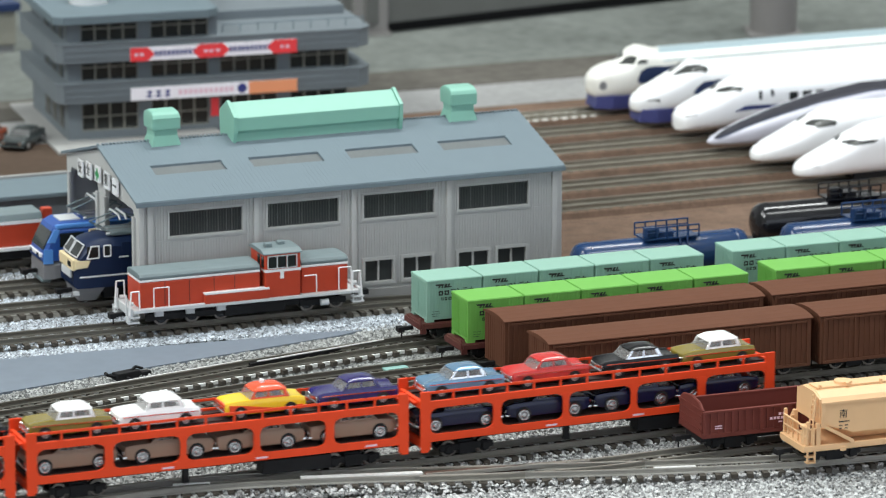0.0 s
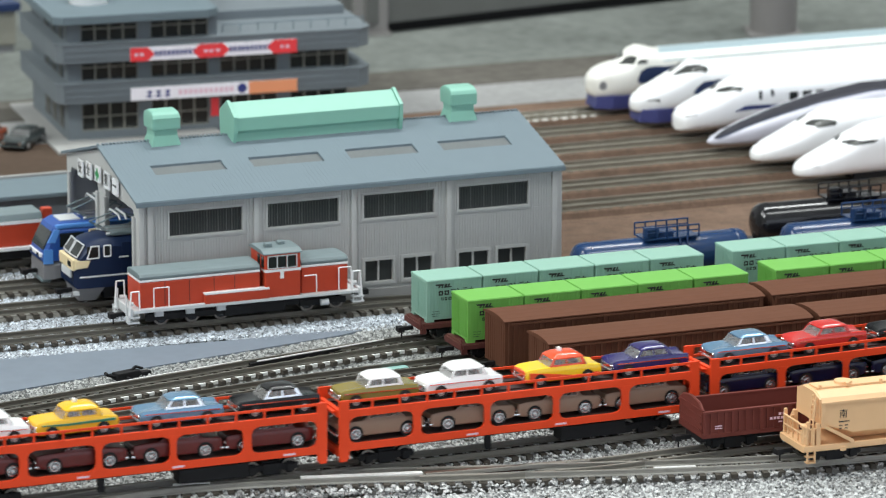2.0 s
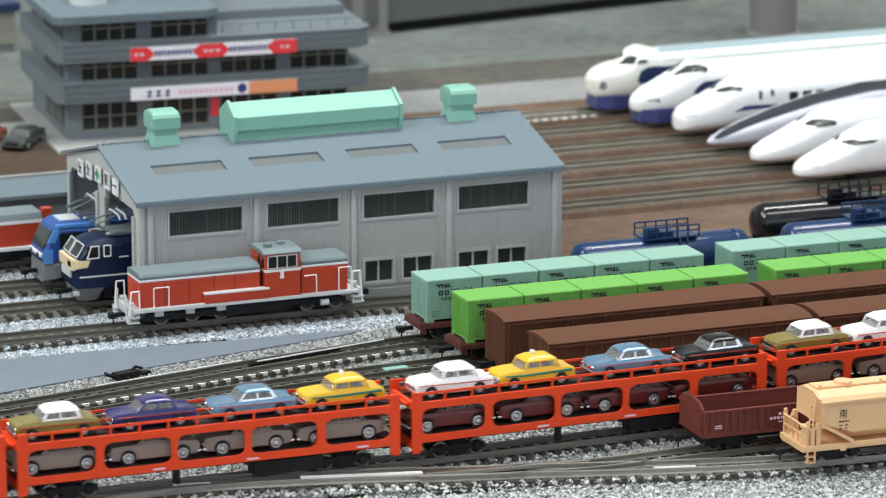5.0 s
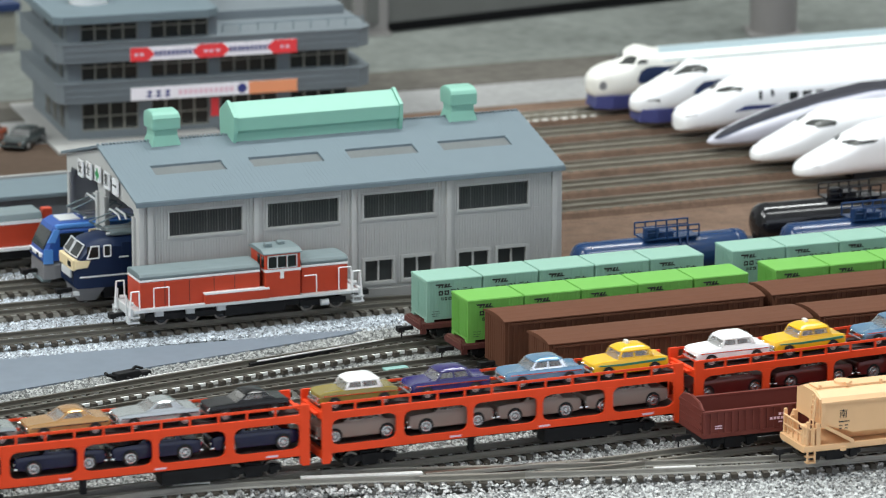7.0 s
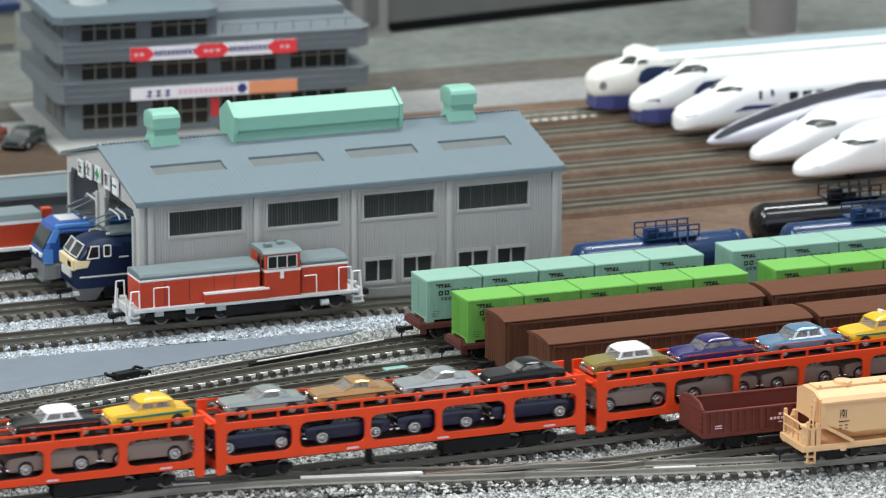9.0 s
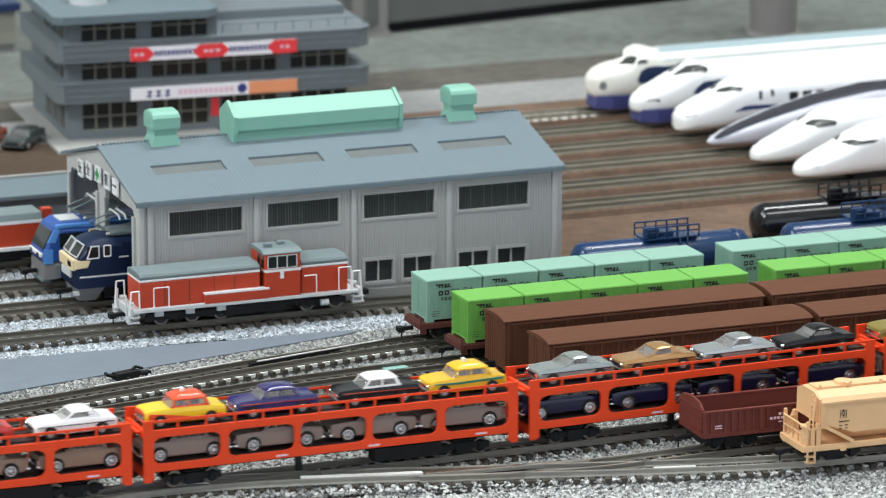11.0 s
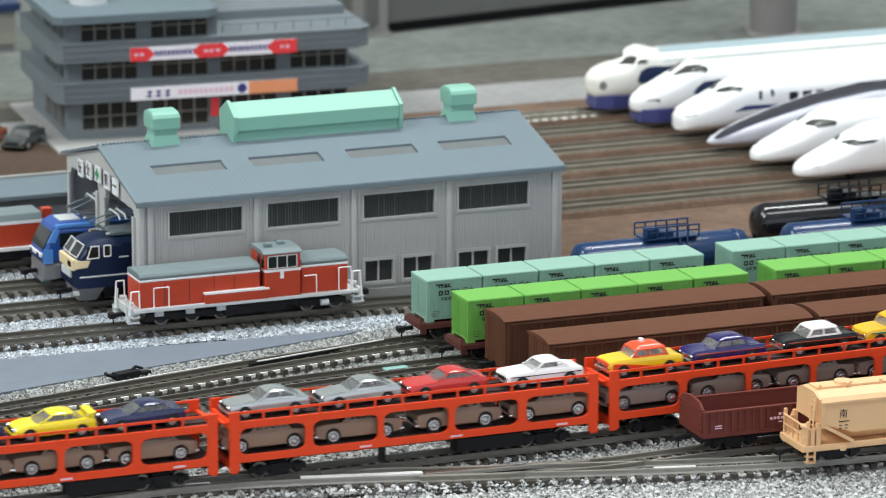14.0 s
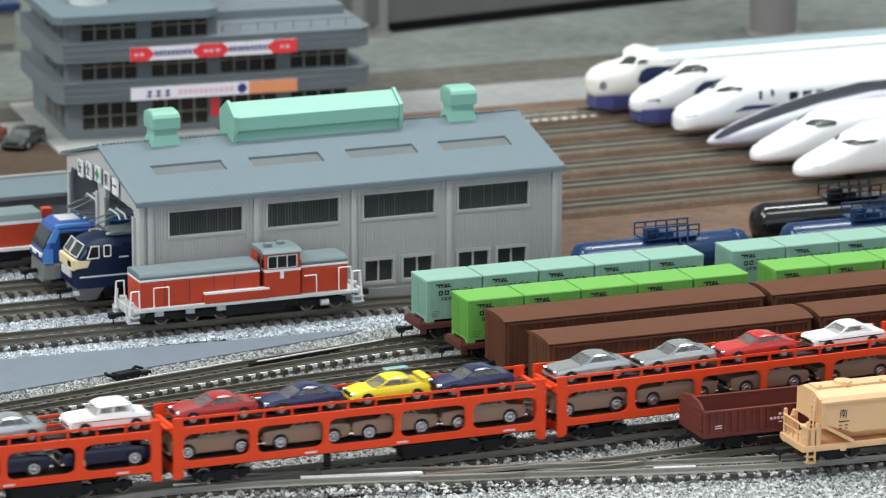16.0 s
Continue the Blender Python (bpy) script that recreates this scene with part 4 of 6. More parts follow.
mint = container("container_mint", "pale mint-green ribbed freight container on a flat wagon")
mint.matrix_basis = mm(0, 23.8, 7.6)
lime = container("container_green", "bright green ribbed freight container on a flat wagon")
lime.matrix_basis = mm(3.2, -8.0, 7.6)
for src, u, v, n in ((mint, 0, 23.8, 5), (mint, 121.5, 23.8, 5), (lime, 3.2, -8.0, 5), (lime, 124.0, -8.0, 5)):
    flat_wagon(u, v, n)
    for i in range(n):
        if i or u > 50:
            copy_thing(src, mm(u + i * 22.1, v, 7.6))


# ---- brown vans ----
def van(u, v, L=100):
    t = thing("covered_van", "brown ribbed covered goods van with arched roof", "railway wagon", (u, v, 0), group="brown vans")
    W = 18.6
    part("underframe", box(B(), 1, -7.5, 3.0, L - 1, 7.5, 4.8), "black", t)
    b = part("body", box(B(), 0, -W / 2, 3.6, L, W / 2, 20.9), "van_brown", t, bevel=0.25)
    prof = [(-W / 2 - 0.6, 20.7), (W / 2 + 0.6, 20.7), (W / 2 + 0.6, 21.2), (7.6, 21.9), (4.0, 22.35), (0, 22.5), (-4.0, 22.35), (-7.6, 21.9), (-W / 2 - 0.6, 21.2)]
    part("roof", prism(B(), prof, "x", -0.5, L + 0.5), "van_brown", t, "arched brown roof", bevel=0.2)
    x, i = 1.2, 0
    while x < L - 1.4:
        big = i % 6 == 0
        part("post", box(B(), x, -W / 2 - (0.55 if big else 0.32), 4.2, x + (0.75 if big else 0.5), -W / 2 + 0.02, 20.6), "van_brown", b)
        x += 2.02
        i += 1
    part("door_rail", box(B(), 2, -W / 2 - 0.8, 19.6, L - 2, -W / 2, 20.3), "van_brown", b)
    part("sill_rail", box(B(), 1, -W / 2 - 0.7, 3.8, L - 1, -W / 2, 4.8), "van_brown", b)
    for e in (-0.16, L - 0.2):
        for y in range(-8, 9, 2):
            part("end_rib", box(B(), e, y - 0.3, 4.2, e + 0.36, y + 0.3, 20.6), "van_brown", b)
    bogie(t, 15, 13)
    bogie(t, L - 15, 13)
    coupler(t, 0, -1, 4.0)
    coupler(t, L, 1, 4.0)


van(7.0, -32)
van(110.5, -32)
van(9.8, -65.5)
van(113.2, -65.5)


# ---- tank wagons ----
def tank_wagon(u, v, L, material, label, top=20.4):
    t = thing("tank_wagon", label, "railway wagon", (u, v, 0), group="tank wagons")
    r, zc = 8.0, top - 8.0
    rings = []
    for x, k in ((0, 0.25), (0.7, 0.66), (2.0, 0.9), (3.6, 1.0), (L - 3.6, 1.0), (L - 2.0, 0.9), (L - 0.7, 0.66), (L, 0.25)):
        rings.append([(x, r * k * math.cos(a), zc + r * k * math.sin(a)) for a in [2 * math.pi * i / 32 for i in range(32)]])
    b = part("barrel", loft(B(), rings), material, t, smooth=True)
    for x in (6, L - 6):
        bm = B()
        rod(bm, (x - 0.35, 0, zc), (x + 0.35, 0, zc), r + 0.18, 32)
        part("strap", bm, material, b, smooth=True)
    part("frame", box(B(), -2, -7.6, 4.6, L + 2, 7.6, 6.2), material, t, bevel=0.2)
    for x in (4, L - 7):
        part("saddle", box(B(), x, -6.5, 6.0, x + 3, 6.5, zc - 4.6), material, t)
    c = L * 0.52
    d = part("dome", rod(B(), (c, 0, zc + r - 1), (c, 0, zc + r + 2.2), 3.6, 20), material, t, smooth=True)
    pl = part("platform", box(B(), c - 10, -5.4, top - 0.2, c + 12, 5.4, top + 0.4), material, t, "railed filling platform")
    for y in (-5.2, 5.2):
        bm = B()
        rod(bm, (c - 10, y, top + 4.6), (c + 12, y, top + 4.6), 0.34)
        rod(bm, (c - 10, y, top + 2.6), (c + 12, y, top + 2.6), 0.26)
        for k in range(6):
            rod(bm, (c - 10 + 4.4 * k, y, top), (c - 10 + 4.4 * k, y, top + 4.6), 0.34)
        part("railing", bm, material, pl)
    box_bm = B()
    box(box_bm, c - 9, -4.4, top + 0.4, c - 4, 0, top + 4.0)
    part("valve_box", box_bm, material, pl, bevel=0.3)
    lad = B()
    for x in (c + 4, c + 7):
        bar(lad, [(x, -5.4, top), (x, -8.2, zc), (x, -8.2, 5.5)], 0.34)
    for k in range(6):
        rod(lad, (c + 4, -8.2, 6.5 + 1.4 * k), (c + 7, -8.2, 6.5 + 1.4 * k), 0.26)
    part("ladder", lad, material, t)
    bogie(t, 12, 12)
    bogie(t, L - 12, 12)
    coupler(t, -2, -1, 4.0)


tank_wagon(75, 57.5, 72, "tank_blue", "glossy blue tank wagon with a railed platform")
tank_wagon(162, 57.5, 72, "tank_blue", "glossy blue tank wagon with a railed platform")
tank_wagon(165, 90.5, 78, "black_gloss", "glossy black tank wagon with a railed platform", 20.6)


# ---- maroon gondola ----
def gondola():
    t = thing("gondola_wagon", "maroon open gondola wagon with high ends", "railway wagon", (32.3, -143, 0), rz=-1.0)
    L, W = 92, 19
    part("floor_plate", box(B(), 0.6, -W / 2 + 0.6, 5.6, L - 0.6, W / 2 - 0.6, 6.6), "gondola_maroon", t)
    for s in (-1, 1):
        w = part("side", box(B(), 0, min(s * W / 2, s * (W / 2 - 0.7)), 6.4, L, max(s * W / 2, s * (W / 2 - 0.7)), 14.6), "gondola_maroon", t, bevel=0.1)
        part("top_rail", box(B(), -0.1, min(s * (W / 2 + 0.5), s * (W / 2 - 0.8)), 14.3, L + 0.1, max(s * (W / 2 + 0.5), s * (W / 2 - 0.8)), 15.1), "gondola_maroon", w, bevel=0.15)
        part("sill", box(B(), 0, min(s * (W / 2 + 0.4), s * (W / 2 - 0.2)), 6.0, L, max(s * (W / 2 + 0.4), s * (W / 2 - 0.2)), 7.4), "gondola_maroon", w)
        x, i = 0.3, 0
        while x < L:
            d = 0.7 if i % 4 == 0 else 0.4
            part("post", box(B(), x, min(s * W / 2, s * (W / 2 + d)), 7.2, x + (1.1 if i % 4 == 0 else 0.7), max(s * W / 2, s * (W / 2 + d)), 14.5), "gondola_maroon", w)
            x += 2.55
            i += 1
    for e in (0.0, L - 0.8):
        prof = [(-W / 2, 6.2), (W / 2, 6.2), (W / 2, 15.2), (6.5, 17.3), (0, 18.2), (-6.5, 17.3), (-W / 2, 15.2)]
        en = part("end_wall", prism(B(), prof, "x", e, e + 0.8), "gondola_maroon", t, "peaked end wall", bevel=0.1)
        for z in (8.2, 10.6, 13.0, 15.2):
            part("end_rib", box(B(), e - 0.35, -W / 2 + 0.8, z, e + 1.15, W / 2 - 0.8, z + 0.5), "gondola_maroon", en)
        part("end_rim", bar(B(), [(e + 0.4, y, z + 0.1) for y, z in prof[2:]], 0.5), "gondola_maroon", en)
    bars(t, [(27.5, 11.6, 1.0, 0.8), (29.0, 11.6, 1.0, 0.8), (24.4, 10.2, 0.9, 0.9), (25.7, 10.2, 0.9, 0.9), (27.0, 10.2, 0.9, 0.9), (28.3, 10.2, 0.9, 0.9), (29.6, 10.2, 0.9, 0.9), (27.5, 9.1, 1.4, 0.4)], "banner_pink", -W / 2 - 0.42)
    bars(t, [(4.4, 9.7, 2.6, 0.35), (4.4, 8.9, 2.6, 0.35)], "banner_pink", -W / 2 - 0.42)
    part("underframe", box(B(), 1, -6, 3.6, L - 1, 6, 5.8), "black", t)
    bogie(t, 12.5, 12.5)
    bogie(t, L - 12.5, 12.5)
    coupler(t, 0, -1, 4.4)


gondola()


# ---- cream hopper ----
def hopper():
    t = thing("covered_hopper_wagon", "cream covered hopper wagon with end platform", "railway wagon", (57.5, -168.3, 0), rz=-1.2)
    L, W, m = 90, 19.4, "hopper_cream"
    part("frame", box(B(), 0, -W / 2 + 1.0, 5.0, L, W / 2 - 1.0, 7.2), m, t, bevel=0.2)
    for s in (-1, 1):
        part("side_sill", box(B(), 0, min(s * W / 2, s * (W / 2 - 1)), 5.4, L, max(s * W / 2, s * (W / 2 - 1)), 7.4), m, t, bevel=0.15)
    prof = [(-W / 2, 10.8), (-W / 2, 21.4), (-W / 2 + 1.4, 23.0), (-4.5, 24.5), (4.5, 24.5), (W / 2 - 1.4, 23.0), (W / 2, 21.4), (W / 2, 10.8), (5, 7.4), (-5, 7.4)]
    x0, x1 = 6.2, L - 6.2
    a = [(x0, y, max(z, 14.4)) for y, z in prof]
    b = [(x0 + 11.5, y, max(z, 7.6)) for y, z in prof]
    c = [(x1 - 11.5, y, max(z, 7.6)) for y, z in prof]
    d = [(x1, y, max(z, 14.4)) for y, z in prof]
    body = part("hopper_body", loft(B(), [a, b, c, d]), m, t, "smooth cream hopper with sloped ends", bevel=0.25)
    part("roof_walk", box(B(), x0 + 1, -3.2, 24.6, x1 - 1, 3.2, 25.2), m, body)
    part("roof_edge", box(B(), x0 - 0.4, -W / 2 - 0.35, 20.9, x1 + 0.4, -W / 2 + 0.05, 21.9), m, body, bevel=0.15)
    part("rib", box(B(), x0 - 0.3, -W / 2 - 0.4, 13.6, x0 + 0.9, -W / 2 + 0.02, 21.6), m, body)
    sl = B()
    prism(sl, [(x0 + 0.2, 13.6), (x0 + 0.2, 14.7), (x0 + 11.5, 8.4), (x0 + 11.5, 7.4), (x0 + 10.7, 7.4)], "y", -W / 2 - 0.5, -W / 2 + 0.3)
    part("slope_beam", sl, m, body)
    part("end_wall", prism(B(), [(-W / 2 + 0.6, 14.4), (W / 2 - 0.6, 14.4), (W / 2 - 0.8, 22.6), (4.3, 24.3), (-4.3, 24.3), (-W / 2 + 0.8, 22.6)], "x", x0 - 0.6, x0 + 0.02), m, body)
    for x in (18, 40, 62):
        h = part("loading_hatch", rod(B(), (x, 0, 24.8), (x, 0, 26.0), 3.0, 18), m, body, smooth=True)
        part("hinge", box(B(), x - 0.6, -4.2, 24.9, x + 0.6, -2.8, 26.2), m, h)
    for x in (8, 30, 52, 74):
        part("roof_bracket", box(B(), x, -3.5, 24.4, x + 0.8, -2.6, 26.0), m, body)
    # end platform with rails, posts, brake wheel, ladder
    part("platform", box(B(), 0.6, -W / 2 + 0.4, 6.2, 6.2, W / 2 - 0.4, 7.4), m, t, bevel=0.15)
    for y in (-W / 2 + 0.8, W / 2 - 0.8):
        part("platform_rail", bar(B(), [(1.2, y, 7.3), (1.2, y, 13.6), (3.0, y, 12.4), (3.0, y, 7.3)], 0.38), m, t)
        part("corner_post", box(B(), 4.4, y - 0.7, 7.3, 5.8, y + 0.7, 14.8), m, t)
        part("corner_post", box(B(), 1.6, y + 0.6, 7.3, 2.6, y + 1.6, 15.2), m, t)
        part("stay", bar(B(), [(1.4, y + 1, 7.3), (5.2, y + 1, 14.6)], 0.4), m, t)
        part("hand_loop", bar(B(), [(3.4, y - 0.5, 7.3), (3.4, y - 0.5, 13), (5.6, y - 0.5, 13.4)], 0.34), m, t)
    part("platform_rail", bar(B(), [(1.2, -W / 2 + 0.8, 13.6), (1.2, W / 2 - 0.8, 13.6)], 0.34), m, t)
    part("platform_rail", bar(B(), [(1.2, -W / 2 + 0.8, 10.4), (1.2, W / 2 - 0.8, 10.4)], 0.3), m, t)
    for y in (-6, -2, 2, 6):
        part("platform_rail", bar(B(), [(1.2, y, 7.3), (1.2, y, 13.6)], 0.26), m, t)
    bw = part("brake_stand", rod(B(), (1.6, -6.6, 7.3), (1.6, -6.6, 13.2), 1.1, 14), m, t, smooth=True)
    part("brake_wheel", rod(B(), (1.6, -6.6, 13.2), (1.6, -6.6, 14.0), 1.7, 18), m, bw, smooth=True)
    lad = B()
    for y in (-8.2, -5.6):
        bar(lad, [(3.0, y, 7.3), (4.6, y, 23.6)], 0.34)
    for k in range(9):
        x = 3.1 + k * 0.17
        rod(lad, (x, -8.2, 9 + 1.64 * k), (x, -5.6, 9 + 1.64 * k), 0.24)
    part("ladder", lad, m, t)
    st = B()
    for a in ((1.0, 1.6, 1.6, 5.4), (3.6, 1.6, 4.2, 5.4)):
        box(st, a[0], -W / 2, a[1], a[2], -W / 2 + 0.5, a[3])
    box(st, 1.0, -W / 2, 1.4, 4.2, -W / 2 + 2, 2.0)
    box(st, 1.0, -W / 2, 3.4, 4.2, -W / 2 + 2, 3.9)
    part("step", st, m, t)
    for x in (11, 36, 60):
        part("bracket", box(B(), x + 2, -W / 2 - 0.35, 4.8, x + 4, -W / 2, 6.2), m, t)
    part("chute", prism(B(), [(30, 7), (44, 7), (40, 2.6), (34, 2.6)], "y", -6, 6), m, t)
    part("chute", prism(B(), [(52, 7), (66, 7), (62, 2.6), (56, 2.6)], "y", -6, 6), m, t)
    lettering("mark_character", "南", "ink", body, (13.9, -W / 2 - 0.06, 17.3), 3.1)
    bars(body, [(12.2, 14.6, 3.9, 0.4), (12.4, 13.3, 1.2, 0.35), (14.4, 13.3, 1.2, 0.35), (12.4, 12.3, 1.0, 0.35), (14.4, 12.3, 1.0, 0.35)], "ink", -W / 2)
    bogie(t, 12.5, 13.5, 3.0)
    bogie(t, L - 12.5, 13.5, 3.0)
    coupler(t, 0, -1, 4.0)


hopper()
def clear_plastic(name, color, alpha, rough=0.08):
    """Moulded clear plastic: a glossy skin that is partly see-through."""
    m = mat(name, color, rough=rough, vary=0.03, grain=200, coat=0.3)
    m.node_tree.nodes["Principled BSDF"].inputs["Alpha"].default_value = alpha
    return m


M["car_window"] = clear_plastic("car_window", (0.30, 0.29, 0.28), 0.45)
M["smoke_window"] = clear_plastic("smoke_window", (0.16, 0.16, 0.16), 0.6)
M["plain_window"] = clear_plastic("plain_window", (0.20, 0.18, 0.16), 0.45)
M["seat_grey"] = mat("seat_grey", (0.30, 0.30, 0.30), rough=0.6)
M["seat_tan"] = mat("seat_tan", (0.42, 0.33, 0.25), rough=0.6)
M["hub_silver"] = mat("hub_silver", (0.70, 0.71, 0.75), rough=0.18, metal=0.95, vary=0.05)
M["worn_hub"] = mat("worn_hub", (0.60, 0.60, 0.60), rough=0.32, metal=0.5, vary=0.1)
M["car_yellow2"] = mat("car_yellow2", (0.86, 0.58, 0.015), rough=0.25, vary=0.02, grain=200, coat=0.4)

# side view of each kind: stations (x, shoulder height, centre height, half width), then the cabin as levels (front x, rear x, height, half width)
CAR_SHAPES = dict(
    sedan=([(-15.0, 4.5, 4.2, 4.7), (-14.7, 5.3, 5.0, 5.2), (-13.6, 5.8, 5.6, 5.45), (-10, 6.1, 6.0, 5.6), (-6.5, 6.25, 6.2, 5.65), (0, 6.3, 6.3, 5.7), (6, 6.3, 6.3, 5.7), (9.5, 6.15, 6.1, 5.6), (12.5, 5.9, 5.75, 5.5), (14.4, 5.6, 5.3, 5.3), (14.9, 5.0, 4.6, 4.8)],
           [(-6.0, 9.4, 6.0, 5.0), (-5.0, 8.6, 7.5, 4.85), (-4.1, 7.8, 8.8, 4.6), (-3.5, 7.2, 9.5, 4.2), (-2.2, 6.0, 10.1, 3.2), (-0.2, 4.0, 10.4, 1.5)], (1.0,)),
    finned=([(-15.2, 4.7, 4.0, 4.9), (-14.8, 5.3, 4.7, 5.3), (-13.6, 5.7, 5.2, 5.5), (-10, 5.85, 5.6, 5.65), (-6.5, 5.9, 5.85, 5.7), (0, 5.95, 5.95, 5.75), (6, 5.95, 5.95, 5.75), (9.5, 5.95, 5.65, 5.7), (12.5, 5.9, 5.3, 5.6), (14.8, 5.8, 5.0, 5.4), (15.3, 5.2, 4.4, 4.9)],
            [(-6.6, 9.0, 5.7, 4.95), (-5.2, 8.0, 7.2, 4.75), (-3.9, 6.9, 8.5, 4.4), (-3.2, 6.2, 9.1, 4.0), (-1.8, 4.8, 9.5, 2.9), (0, 3.0, 9.65, 1.3)], (1.0,)),
    plain=([(-15.2, 5.2, 4.9, 4.9), (-14.8, 5.9, 5.7, 5.3), (-13.0, 6.3, 6.15, 5.5), (-10, 6.5, 6.4, 5.6), (-5, 6.6, 6.6, 5.65), (5, 6.6, 6.6, 5.65), (9.5, 6.5, 6.4, 5.6), (12.5, 6.2, 6.0, 5.5), (14.6, 5.9, 5.6, 5.3), (15.2, 5.2, 4.9, 4.8)],
           [(-6.6, 9.0, 6.3, 4.9), (-5.0, 7.9, 7.6, 4.7), (-3.8, 7.0, 8.6, 4.35), (-3.0, 6.3, 9.1, 3.9), (-1.4, 4.8, 9.4, 2.8), (0, 3.4, 9.45, 1.4)], (1.1,)),
    coupe=([(-15.0, 4.4, 4.2, 4.9), (-14.7, 5.0, 4.9, 5.3), (-13.4, 5.3, 5.2, 5.5), (-9, 5.6, 5.6, 5.6), (-4, 5.8, 5.85, 5.65), (3, 5.95, 5.95, 5.7), (8, 5.95, 5.9, 5.65), (12, 5.75, 5.6, 5.5), (14.4, 5.4, 5.2, 5.3), (14.9, 4.8, 4.6, 4.9)],
           [(-5.4, 10.0, 5.6, 4.95), (-3.2, 8.0, 6.9, 4.7), (-1.2, 6.0, 8.1, 4.25), (-0.4, 5.2, 8.6, 3.8), (0.8, 3.8, 8.9, 2.8), (1.6, 3.0, 9.0, 1.4)], ()),
    liftback=([(-15.2, 3.9, 3.7, 4.8), (-14.8, 4.5, 4.4, 5.3), (-13.0, 4.9, 4.85, 5.5), (-9, 5.3, 5.3, 5.6), (-4, 5.7, 5.7, 5.65), (3, 5.9, 5.9, 5.7), (8, 5.95, 5.95, 5.65), (12, 5.9, 5.85, 5.5), (14.2, 5.6, 5.5, 5.3), (14.7, 4.8, 4.6, 4.9)],
              [(-5.0, 12.6, 5.5, 4.9), (-2.8, 9.8, 6.8, 4.7), (-0.8, 6.8, 8.0, 4.25), (0.0, 5.4, 8.5, 3.8), (1.0, 4.0, 8.8, 2.8), (1.8, 3.2, 8.9, 1.4)], (3.6,)),
    sports=([(-14.9, 3.3, 3.2, 4.3), (-14.2, 4.0, 3.9, 5.1), (-12.4, 4.7, 4.45, 5.6), (-9, 5.3, 4.9, 5.8), (-5, 5.4, 5.4, 5.75), (1, 5.55, 5.6, 5.7), (6.5, 6.0, 5.9, 5.8), (10, 6.1, 5.9, 5.8), (13, 5.8, 5.6, 5.5), (14.2, 5.2, 5.0, 5.1), (14.6, 4.4, 4.2, 4.7)],
            [(-6.6, 11.4, 5.2, 4.9), (-3.8, 9.2, 6.6, 4.65), (-1.6, 6.6, 7.8, 4.15), (-0.7, 5.4, 8.3, 3.7), (0.5, 4.0, 8.65, 2.7), (1.4, 3.0, 8.75, 1.3)], (3.4,)))


